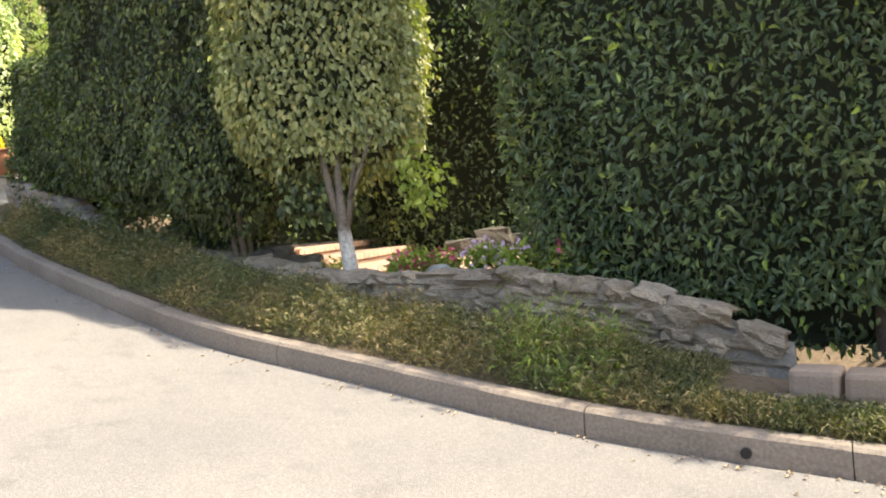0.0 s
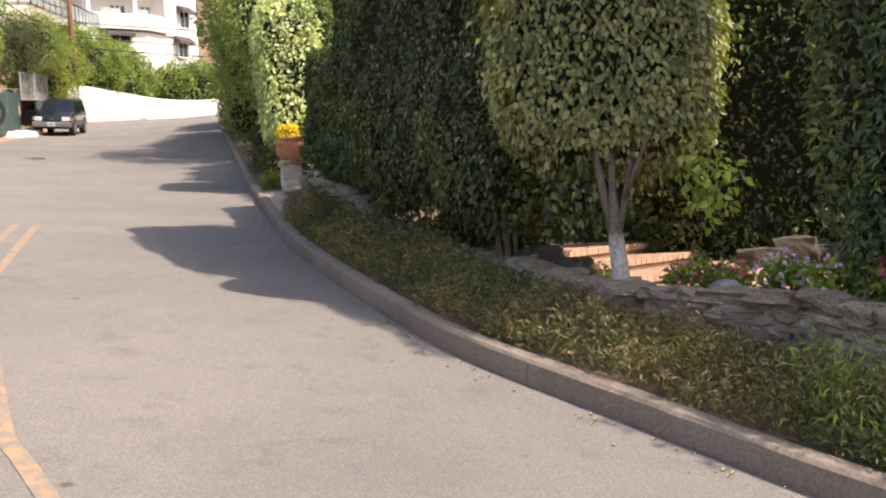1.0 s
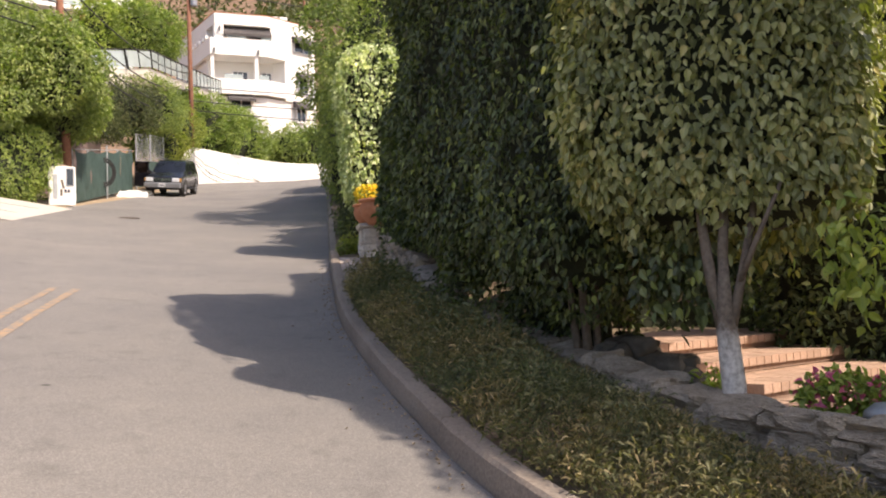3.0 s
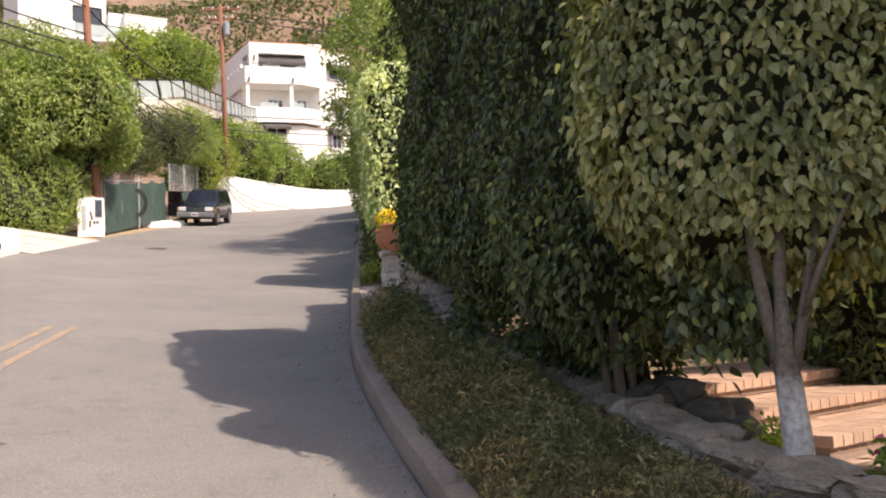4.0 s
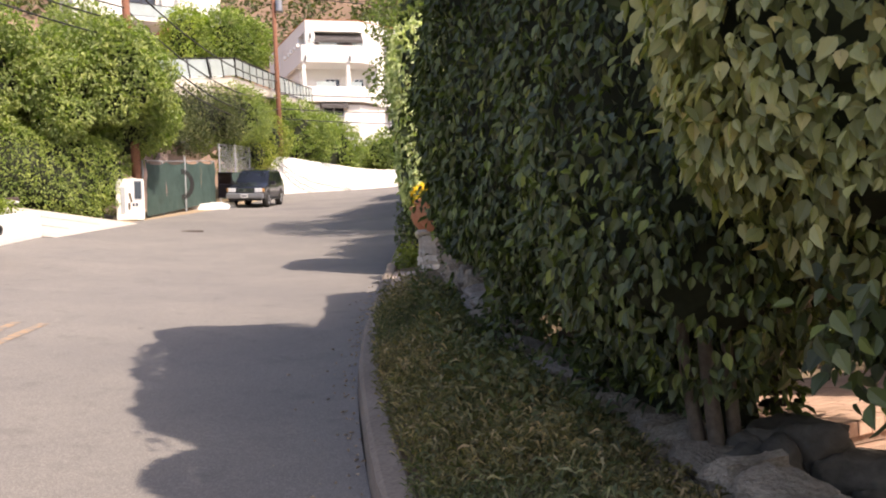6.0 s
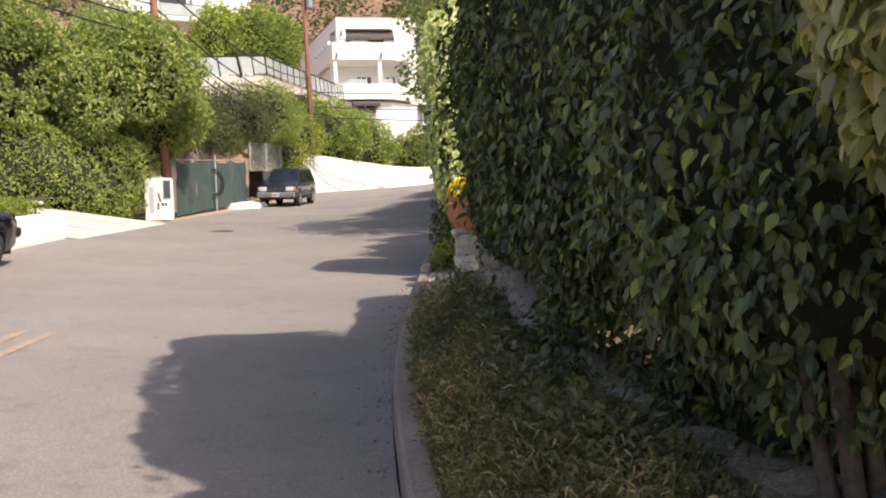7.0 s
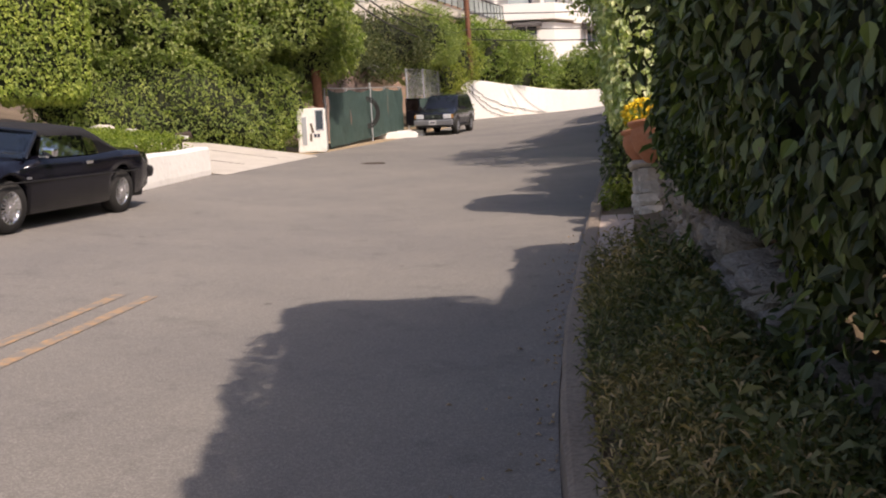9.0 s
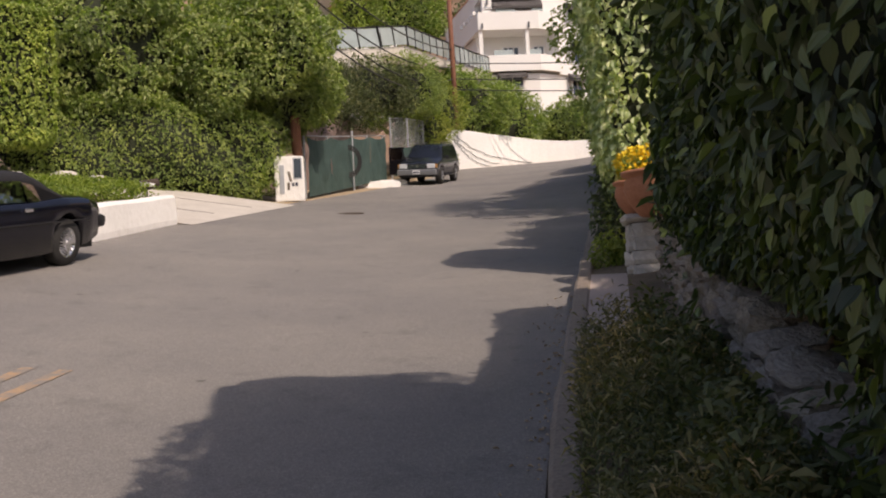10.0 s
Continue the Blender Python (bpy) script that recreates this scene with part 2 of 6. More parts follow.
M["painted_bark"] = painted_bark()


def paint_line():
    m, nt, b, link = material("worn orange road paint")
    worn = ramp(nt, noise_tex(nt, 9, 6, 0.7), [(0.44, (0.22, 0.195, 0.17)), (0.74, (0.52, 0.30, 0.13))])
    link(worn, b.inputs["Base Color"])
    b.inputs["Roughness"].default_value = 0.85
    return m


M["paint_line"] = paint_line()


def glass(name, tint, rough=0.02, mixin=0.35):
    m, nt, b, link = material(name)
    clear = nt.nodes.new("ShaderNodeBsdfTransparent")
    clear.inputs[0].default_value = (*tint, 1)
    gl = nt.nodes.new("ShaderNodeBsdfGlossy")
    gl.inputs["Roughness"].default_value = rough
    sh = nt.nodes.new("ShaderNodeMixShader")
    fr = nt.nodes.new("ShaderNodeFresnel")
    fr.inputs[0].default_value = 1.5 + mixin
    link(fr.outputs[0], sh.inputs[0]), link(clear.outputs[0], sh.inputs[1]), link(gl.outputs[0], sh.inputs[2])
    link(sh.outputs[0], nt.nodes["Material Output"].inputs[0])
    return m


M["car_glass"] = glass("tinted car glass", (0.55, 0.6, 0.6))
M["rail_glass"] = None


def frosted():
    m, nt, b, link = material("pale frosted balustrade glass")
    clear = nt.nodes.new("ShaderNodeBsdfTransparent")
    clear.inputs[0].default_value = (0.8, 0.88, 0.88, 1)
    b.inputs["Base Color"].default_value = (0.55, 0.62, 0.62, 1)
    b.inputs["Roughness"].default_value = 0.12
    sh = nt.nodes.new("ShaderNodeMixShader")
    link(ramp(nt, noise_tex(nt, 0.8), [(0.3, (0.45, 0.45, 0.45)), (0.7, (0.65, 0.65, 0.65))]), sh.inputs[0])
    link(clear.outputs[0], sh.inputs[1]), link(b.outputs[0], sh.inputs[2])
    link(sh.outputs[0], nt.nodes["Material Output"].inputs[0])
    return m


M["rail_glass"] = frosted()
M["window"] = surface("dark reflective window pane", (0.015, 0.02, 0.028), (0.03, 0.04, 0.05), 2, 0.5, 0.06, 0, spec=0.8)


def chain_link():
    m, nt, b, link = material("chain-link wire")
    b.inputs["Base Color"].default_value = (0.45, 0.46, 0.46, 1)
    b.inputs["Metallic"].default_value, b.inputs["Roughness"].default_value = 0.5, 0.5
    return m


M["wire"] = chain_link()


# ---- mesh helpers ----
def thing(name, label, category, group="", at=(0, 0, 0), turn=0.0, kind=""):
    ob = new(name)
    ob.matrix_world = pose(*at, 0, 0, turn)
    return tagged(ob, label, category, group, kind)


def part(name, bm, mat, parent=None, label="", smooth=False):
    """Links a bmesh as one mesh object under a thing or a part, built in the parent's own space."""
    me = bpy.data.meshes.new(name)
    if smooth:
        for f in bm.faces:
            f.smooth = True
    bm.to_mesh(me)
    bm.free()
    me.materials.append(M[mat])
    ob = new(name, me)
    ob.parent = parent
    return tagged(ob, label)


def part_np(name, verts, faces, mat, parent=None, label="", smooth=False):
    """The same from arrays of corners and of faces that all have as many corners."""
    verts, faces = np.asarray(verts, dtype=np.float32), np.asarray(faces, dtype=np.int32)
    me = bpy.data.meshes.new(name)
    k = faces.shape[1]
    me.vertices.add(len(verts)), me.loops.add(faces.size), me.polygons.add(len(faces))
    me.vertices.foreach_set("co", verts.ravel())
    me.loops.foreach_set("vertex_index", faces.ravel())
    me.polygons.foreach_set("loop_start", np.arange(0, faces.size, k, dtype=np.int32))
    me.polygons.foreach_set("use_smooth", np.full(len(faces), smooth))
    me.update(calc_edges=True)
    me.materials.append(M[mat])
    ob = new(name, me)
    ob.parent = parent
    return tagged(ob, label)


def add_box(bm, sx, sy, sz, m=Matrix(), bevel=0.0):
    """A box with its middle at the origin of m."""
    r = bmesh.ops.create_cube(bm, size=1, matrix=m @ Matrix.Diagonal((sx, sy, sz, 1)))
    if bevel:
        edges = list({e for v in r["verts"] for e in v.link_edges})
        bmesh.ops.bevel(bm, geom=edges, offset=bevel, segments=2, affect="EDGES", profile=0.6)
    return r


def box(sx, sy, sz, m=Matrix(), bevel=0.0):
    bm = bmesh.new()
    add_box(bm, sx, sy, sz, m, bevel)
    return bm


def add_tube(bm, pts, radii, n=8, caps=True):
    """A round tube along points, with a radius at each."""
    pts = [Vector(p) for p in pts]
    if not hasattr(radii, "__len__"):
        radii = [radii] * len(pts)
    rings, side = [], None
    for i, (p, r) in enumerate(zip(pts, radii)):
        d = (pts[min(i + 1, len(pts) - 1)] - pts[max(i - 1, 0)]).normalized()
        if side is None:
            side = d.orthogonal().normalized()
        side = (side - d * side.dot(d)).normalized()
        up = d.cross(side)
        rings.append([bm.verts.new(p + (side * math.cos(a) + up * math.sin(a)) * r) for a in (2 * math.pi * k / n for k in range(n))])
    for a, b in zip(rings[:-1], rings[1:]):
        for k in range(n):
            bm.faces.new((a[k], a[(k + 1) % n], b[(k + 1) % n], b[k]))
    if caps:
        bm.faces.new(rings[0][::-1]), bm.faces.new(rings[-1])


def tube(pts, radii, n=8):
    bm = bmesh.new()
    add_tube(bm, pts, radii, n)
    return bm


def lathe(profile, n=24, caps=True):
    """A turned solid from (radius, height) pairs."""
    bm = bmesh.new()
    rings = [[bm.verts.new((r * math.cos(2 * math.pi * k / n), r * math.sin(2 * math.pi * k / n), z)) for k in range(n)] for r, z in profile]
    for a, b in zip(rings[:-1], rings[1:]):
        for k in range(n):
            bm.faces.new((a[k], a[(k + 1) % n], b[(k + 1) % n], b[k]))
    if caps:
        bm.faces.new(rings[0][::-1]), bm.faces.new(rings[-1])
    return bm


def rough_block(sx, sy, sz, seed, cut=2, amount=0.12):
    """An irregular stone: a box cut up, rounded and pushed about."""
    bm = bmesh.new()
    bmesh.ops.create_cube(bm, size=1)
    bmesh.ops.subdivide_edges(bm, edges=bm.edges[:], cuts=cut, use_grid_fill=True)
    for v in bm.verts:
        p = v.co.copy()
        p = p.lerp(p.normalized() * 0.62, 0.35)
        q = noise.noise_vector(p * 2.3 + Vector((seed * 7.1, seed * 3.3, seed))) * amount
        v.co = Vector(((p.x + q.x) * sx, (p.y + q.y) * sy, (p.z + q.z) * sz))
    return bm


def leaf_arrays(P, N, size, droop=0.6, spread=0.7, wide=0.55, vary=0.35, toss=0.5, rounded=False):
    """Folded pointed leaves at points P on a surface with normals N."""
    n = len(P)
    N = N / np.linalg.norm(N, axis=1, keepdims=True)
    d = N * 0.45 + rng.normal(0, spread, (n, 3))
    d[:, 2] -= droop
    d /= np.linalg.norm(d, axis=1, keepdims=True) + 1e-9
    nn = N * 0.9 + rng.normal(0, toss, (n, 3))
    nn[:, 2] += 0.5
    nn -= d * np.sum(nn * d, axis=1, keepdims=True)
    nn /= np.linalg.norm(nn, axis=1, keepdims=True) + 1e-9
    s = np.cross(d, nn)
    L = (size * (1 + rng.uniform(-vary, vary, n)))[:, None]
    W = L * wide
    lift = nn * W * (0.15 if rounded else 0.22)
    if rounded:
        def edge(along, out, sign):
            return P + d * L * along + s * W * out * sign + lift * (out / 0.5) - nn * L * 0.10 * along * along
        v = np.stack([P, edge(0.16, 0.36, 1), edge(0.40, 0.5, 1), edge(0.72, 0.30, 1), P + d * L - nn * L * 0.14,
                      edge(0.72, 0.30, -1), edge(0.40, 0.5, -1), edge(0.16, 0.36, -1)], axis=1).reshape(-1, 3)
        i = np.arange(n, dtype=np.int32)[:, None] * 8
        return v, np.concatenate([i + np.array([[0, 1, 2, 3, 4]]), i + np.array([[0, 4, 5, 6, 7]])], axis=1).reshape(-1, 5)
    v = np.stack([P, P + d * L * 0.28 + s * W * 0.5 + lift, P + d * L * 0.66 + s * W * 0.36 + lift, P + d * L - nn * L * 0.12,
                  P + d * L * 0.66 - s * W * 0.36 + lift, P + d * L * 0.28 - s * W * 0.5 + lift], axis=1).reshape(-1, 3)
    i = np.arange(n, dtype=np.int32)[:, None] * 6
    f = np.concatenate([i + np.array([[0, 1, 2, 3]]), i + np.array([[0, 3, 4, 5]])], axis=1).reshape(-1, 4)
    return v, f


def rounded_points(n, half, p=4.0, faces=None):
    """Points and normals on a rounded box of those half sizes."""
    a, b, c = half
    area = np.array([b * c, b * c, a * c, a * c, a * b, a * b * 0.5])
    which = rng.choice(6, n, p=area / area.sum())
    u = rng.uniform(-1, 1, (n, 3))
    axis, sign = which // 2, np.where(which % 2 == 0, 1.0, -1.0)
    u[np.arange(n), axis] = sign
    r = np.sum(np.abs(u) ** p, axis=1) ** (-1 / p)
    q = u * r[:, None]
    N = np.sign(q) * np.abs(q) ** (p - 1) / np.array(half)
    N /= np.linalg.norm(N, axis=1, keepdims=True)
    return q * np.array(half), N


def lumps(P, scale, seed):
    """A smooth uneven field over points, about -1 to 1."""
    k = np.random.default_rng(seed)
    out = np.zeros(len(P))
    for _ in range(6):
        w = k.normal(0, 1, 3) * scale
        out += np.sin(P @ w + k.uniform(0, 6.28))
    return out / 3.2


def foliage(parent, centre, half, turn, count, size, leaf, p=4.0, uneven=0.12, depth=0.18, droop=0.6, seed=1, wide=0.55, core=True, name="crown", spread=0.7, front=None, slope=0.0, near=False):
    """A clipped or loose crown: a near-black hull as painted inner shade and leaves in a shaggy layer with gaps."""
    P, N = rounded_points(count, half, p)
    bulge = lumps(P, 1.6 / max(0.5, min(half)), seed) * uneven + lumps(P, 5.0, seed + 1) * uneven * 0.4
    inset = rng.exponential(depth * 0.5, count).clip(0, depth * 2.2)
    P = P + N * (bulge - inset)[:, None]
    thin = lumps(P, 4.0, seed + 5)
    ok = rng.uniform(0, 1, count) > 0.45 * np.clip(thin - 0.25, 0, 1)
    P, N = P[ok], N[ok]
    P[:, 2] += P[:, 0] * slope
    c, s = math.cos(radians(turn)), math.sin(radians(turn))
    R = np.array([[c, -s, 0], [s, c, 0], [0, 0, 1]])
    P, N = P @ R.T + np.array(centre), N @ R.T
    if front is not None:
        ok = (N[:, 0] * front[0] + N[:, 1] * front[1] > -0.25) | (rng.uniform(0, 1, len(P)) < 0.25)
        P, N = P[ok], N[ok]
    v, f = leaf_arrays(P, N, size, droop, spread, wide, rounded=near)
    tagged(part_np(name, v, f, leaf, parent), kind="stuff" if not core else "")
    # solid hull whose near-black colour paints the shade behind the leaves
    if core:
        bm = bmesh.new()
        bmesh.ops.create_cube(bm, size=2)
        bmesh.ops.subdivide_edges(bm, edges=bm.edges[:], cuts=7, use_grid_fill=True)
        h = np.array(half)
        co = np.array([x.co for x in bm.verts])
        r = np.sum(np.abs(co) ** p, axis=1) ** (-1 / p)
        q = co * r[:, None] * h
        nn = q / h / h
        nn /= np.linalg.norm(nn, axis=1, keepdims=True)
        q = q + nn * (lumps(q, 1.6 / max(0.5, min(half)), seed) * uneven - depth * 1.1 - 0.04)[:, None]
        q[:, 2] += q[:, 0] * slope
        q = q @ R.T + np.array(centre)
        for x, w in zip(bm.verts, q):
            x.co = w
        part("inner_growth", bm, "core", parent, "near-black hull standing for the shade behind the leaves")


def clump_tree(parent, centre, half, turn, clumps, each, size, leaf, seed, wide=0.5, radius=0.75, inner=0.66):
    """A loose crown made of many leafy clumps, with a near-black hull as painted shade in the gaps."""
    k = np.random.default_rng(seed)
    c, s = math.cos(radians(turn)), math.sin(radians(turn))
    R = np.array([[c, -s, 0], [s, c, 0], [0, 0, 1]])
    PP, NN = [], []
    for i in range(clumps):
        # evenly spread directions, each a little off
        h = 1 - 1.75 * (i + 0.5) / clumps
        a = i * 2.39996 + k.normal(0, 0.25)
        d = np.array([math.sqrt(max(0, 1 - h * h)) * math.cos(a), math.sqrt(max(0, 1 - h * h)) * math.sin(a), h])
        mid = d * np.array(half) * k.uniform(0.68, 1.0)
        r = radius * k.uniform(0.55, 1.15)
        n = int(each * (r / radius) ** 1.6)
        q = k.normal(0, 1, (n, 3))
        q /= np.linalg.norm(q, axis=1, keepdims=True)
        q = q[(q @ d) > -0.45]
        bumps = 1 + 0.16 * np.sin(q @ k.normal(0, 3.2, 3) + a) + 0.10 * np.sin(q @ k.normal(0, 6, 3))
        PP.append(mid + q * (r * bumps * k.uniform(0.78, 1.04, len(q)))[:, None] * np.array([1, 1, 0.82]))
        NN.append(q * 0.9 + d * 0.3)
    P, N = np.concatenate(PP) @ R.T + np.array(centre), np.concatenate(NN) @ R.T
    v, f = leaf_arrays(P, N, size, 0.3, 0.5, wide, toss=0.3)
    part_np("crown", v, f, leaf, parent)
    # near-black hull that paints shade into the gaps between clumps
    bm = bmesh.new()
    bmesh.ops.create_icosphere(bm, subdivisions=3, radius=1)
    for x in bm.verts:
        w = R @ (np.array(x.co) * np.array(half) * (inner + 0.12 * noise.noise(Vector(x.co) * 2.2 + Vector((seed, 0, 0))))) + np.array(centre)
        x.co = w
    part("inner_growth", bm, "core", parent, "near-black hull standing for the shade behind the leaves")


# ---- the lie of the land ----
def road_z(x, y):
    """The road's surface: it climbs away from the camera and steepens gently."""
    x, y = np.asarray(x, float), np.asarray(y, float)
    s, q = np.clip(-0.6 * x + 0.8 * y, -8, 66), np.clip(0.8 * x + 0.6 * y, -11, 11)
    x, y = -0.6 * s + 0.8 * q, 0.8 * s + 0.6 * q
    bend = np.clip((s - 53) / 7, 0, 1) * (0.28 - 0.075 * np.clip(q + 0.7, 0, 11))
    return bend - 0.3549 - 0.19024 * x + 0.02344 * y + 0.005187 * x * x + 0.009717 * x * y + 0.004835 * y * y


def smooth_line(points, step):
    """A Catmull-Rom line through points, with a point at about each step."""
    P = np.array(points, float)
    P = np.vstack([2 * P[0] - P[1], P, 2 * P[-1] - P[-2]])
    out = []
    for i in range(1, len(P) - 2):
        n = max(2, int(np.linalg.norm(P[i + 1] - P[i]) / step))
        for t in np.arange(n) / n:
            a, b, c, d = P[i - 1:i + 3]
            out.append(0.5 * (2 * b + (c - a) * t + (2 * a - 5 * b + 4 * c - d) * t * t + (3 * b - a - 3 * c + d) * t ** 3))
    out.append(P[-2])
    return np.array(out)


def resample(L, n):
    s = np.concatenate([[0], np.cumsum(np.linalg.norm(np.diff(L, axis=0), axis=1))])
    t = np.linspace(0, s[-1], n)
    return np.stack([np.interp(t, s, L[:, 0]), np.interp(t, s, L[:, 1])], axis=1)


def normals_right(L):
    T = np.gradient(L, axis=0)
    T /= np.linalg.norm(T, axis=1, keepdims=True)
    return np.stack([T[:, 1], -T[:, 0]], axis=1)


KERB = smooth_line([(20, 2.5), (14, 3.1), (9, 4.1), (5, 5.2), (2.37, 6.27), (1.13, 6.84), (0.17, 7.49), (-0.63, 8.12), (-1.45, 8.72), (-2.03, 9.25), (-2.8, 10.1),
                    (-3.65, 11.1), (-4.5, 12.15), (-5.6, 13.62), (-7.15, 15.95), (-8.75, 18.4), (-9.94, 20.25), (-14.4, 27.24), (-20.6, 37.0), (-26.5, 46.5), (-27.6, 51), (-24, 54.5), (-16, 56), (-6, 57)], 0.25)
EDGE = smooth_line([(20, -6.5), (10, -6.5), (3, -4.8), (-4, 0.5), (-10, 8), (-14.2, 13.6), (-16.5, 16.9), (-19.2, 20.2), (-23.1, 25.5), (-24.6, 27.6), (-31.2, 37.8), (-34.3, 43),
                    (-37.3, 50), (-37.2, 54.5), (-33.5, 58.5), (-26, 61), (-16, 62.5), (-6, 63.5)], 0.25)


def side_of(x, y, L):
    """Distance of points from a line, and whether they lie to its right."""
    pts, step = np.stack([x, y], axis=1), L[::2]
    d2 = ((pts[:, None, :] - step[None]) ** 2).sum(axis=2)
    i = d2.argmin(axis=1)
    n = normals_right(step)[i]
    return np.sqrt(d2.min(axis=1)), ((pts - step[i]) * n).sum(axis=1) > 0, step[i]


def sstep(a, b, v):
    t = np.clip((v - a) / (b - a), 0, 1)
    return t * t * (3 - 2 * t)


def land_z(x, y):
    x, y = np.atleast_1d(np.asarray(x, float)), np.atleast_1d(np.asarray(y, float))
    dk, right, nk = side_of(x, y, KERB)
    de, e_right, ne = side_of(x, y, EDGE)
    z = road_z(x, y) - 0.12
    zr = road_z(nk[:, 0], nk[:, 1]) + 0.13 + 0.10 * sstep(0.2, 1.1, dk) + 0.25 * sstep(25, 60, dk) * 8
    ze = road_z(ne[:, 0], ne[:, 1]) + 0.03 + 0.10 * np.clip(de - 1, 0, 4) + 0.22 * np.clip(de - 5, 0, 30)
    zr = zr - 0.6 * ((x > -3.4) & (x < 4) & (dk < 9))
    z = np.where(right & (dk > 1.3), zr, z - 0.45)
    z = np.where(~e_right & ~right & (de > 1.6), ze, z)
    away = np.clip((-0.6 * x + 0.8 * y - 72) / 30, 0, 1)
    far = np.clip(np.hypot(x, y) - 80, 0, 260)
    return z + far * 0.50 * away * (1 + 0.12 * np.sin(x * 0.05) * np.cos(y * 0.043)) + 3 * away * np.sin(x * 0.11 + 1) * np.sin(y * 0.09)


def grid_axis(fine, reach):
    a = np.arange(-fine, fine + 0.1, 1.0)
    out = [fine * 1.0]
    while out[-1] < reach:
        out.append(out[-1] * 1.12)
    return np.concatenate([-np.array(out[1:])[::-1], a, np.array(out[1:])])


gx, gy = grid_axis(40, 900) - 15, grid_axis(40, 900) + 25
GX, GY = np.meshgrid(gx, gy)
GZ = land_z(GX.ravel(), GY.ravel())
nx = len(gx)
cell = (np.arange(len(gy) - 1)[:, None] * nx + np.arange(nx - 1)[None]).ravel()
ground = part_np("ground", np.stack([GX.ravel(), GY.ravel(), GZ], axis=1), np.stack([cell, cell + 1, cell + nx + 1, cell + nx], axis=1), "soil", smooth=True)
tagged(ground, "dry brown soil and scrub rising to a hillside", "ground", kind="structure")
ground.data.materials.append(M["hill"])
ground.data.polygons.foreach_set("material_index", (np.hypot(GX.ravel()[cell], GY.ravel()[cell]) > 75).astype(np.int32))


def strip(name, A, B, across, mat, lift, label, category, kind="structure"):
    """A sheet on the road's surface between two lines of as many points."""
    n, k = len(A), across + 1
    t = np.linspace(0, 1, k)
    P = A[:, None, :] * (1 - t)[None, :, None] + B[:, None, :] * t[None, :, None]
    z = road_z(P[..., 0], P[..., 1]) + lift
    v = np.concatenate([P, z[..., None]], axis=2).reshape(-1, 3)
    c = (np.arange(n - 1)[:, None] * k + np.arange(across)[None]).ravel()
    ob = part_np(name, v, np.stack([c, c + 1, c + k + 1, c + k], axis=1), mat, smooth=True)
    return tagged(ob, label, category, kind=kind)


strip("road", resample(EDGE, 260), resample(KERB, 260), 30, "asphalt", 0.0, "worn light grey asphalt street climbing a hill", "road")

# double centre line, worn, ending where the street narrows
CENTRE = smooth_line([(6, 0.9), (1.3, 2.7), (-2.72, 5.72), (-3.64, 6.44), (-6.36, 9.2), (-7.45, 10.6), (-8.2, 11.6), (-9.35, 13.2)], 0.25)
for off in (0.0, -0.27):
    L = CENTRE + normals_right(CENTRE) * off
    line = strip("centre_line", L, L + normals_right(CENTRE) * 0.10, 1, "paint_line", 0.005, "worn orange painted line on the asphalt", "road marking")
    line["group"] = "double centre line"

# manhole cover
mc = thing("manhole_cover", "dark iron cover set flush in the asphalt", "manhole cover", at=(-20.1, 25.3, float(road_z(-20.1, 25.3)) + 0.006))
mc.rotation_euler = (0.09, 0.12, 0)
part("lid", lathe([(0.33, -0.02), (0.33, 0.0), (0.30, 0.006), (0.0001, 0.006)], 20), "old_iron", mc)

# ---- kerb: cast lengths with open joints ----
kerb = thing("kerb", "weathered grey concrete kerb along the street", "kerb", kind="structure")
KN = normals_right(KERB)
KS = np.concatenate([[0], np.cumsum(np.linalg.norm(np.diff(KERB, axis=0), axis=1))])


def kerb_at(s, off=0.0):
    p = np.array([np.interp(s, KS, KERB[:, 0]), np.interp(s, KS, KERB[:, 1])])
    n = np.array([np.interp(s, KS, KN[:, 0]), np.interp(s, KS, KN[:, 1])])
    n /= np.linalg.norm(n)
    return p + n * off, n


def kerb_height(s):
    return 0.17 if s < S_END else 0.13


S_END = float(KS[np.argmin(np.hypot(KERB[:, 0] + 8.6, KERB[:, 1] - 18.2))])
s, k = 4.0, 0
while s < KS[-1] - 16:
    length = (1.9, 2.3, 1.45, 2.6, 1.8)[k % 5] if s < 40 else 3.0
    bm = bmesh.new()
    rows = []
    cuts = 9
    for i in range(cuts):
        si = s + 0.004 + (length - 0.008) * i / (cuts - 1)
        (g, n), h = kerb_at(si), kerb_height(s)
        zz = float(road_z(*g))
        wob = 0.006 * math.sin(si * 3.1) + 0.004 * math.sin(si * 11)
        prof = [(0.0 + wob, -0.12), (0.012 + wob, h * 0.45), (0.022 + wob, h - 0.022), (0.045, h), (0.15, h + 0.004), (0.165, h - 0.01), (0.165, -0.1)]
        rows.append([bm.verts.new((g[0] + n[0] * o, g[1] + n[1] * o, zz + z)) for o, z in prof])
    for a, b in zip(rows[:-1], rows[1:]):
        for i in range(len(a) - 1):
            bm.faces.new((a[i], a[i + 1], b[i + 1], b[i]))
    bm.faces.new(rows[0]), bm.faces.new(rows[-1][::-1])
    part("kerb_stone", bm, "kerb", kerb)
    s, k = s + length, k + 1

# dark mouth of a drain pipe in the kerb's face
S_PIPE = float(KS[np.argmin(np.hypot(KERB[:, 0] - 1.9, KERB[:, 1] - 6.49))])
g, n = kerb_at(S_PIPE)
pipe = thing("drain_pipe", "black drain pipe mouth in the kerb's face", "drain pipe")
bm = bmesh.new()
c0 = Vector((g[0], g[1], float(road_z(*g)) + 0.065))
nv = Vector((n[0], n[1], 0))
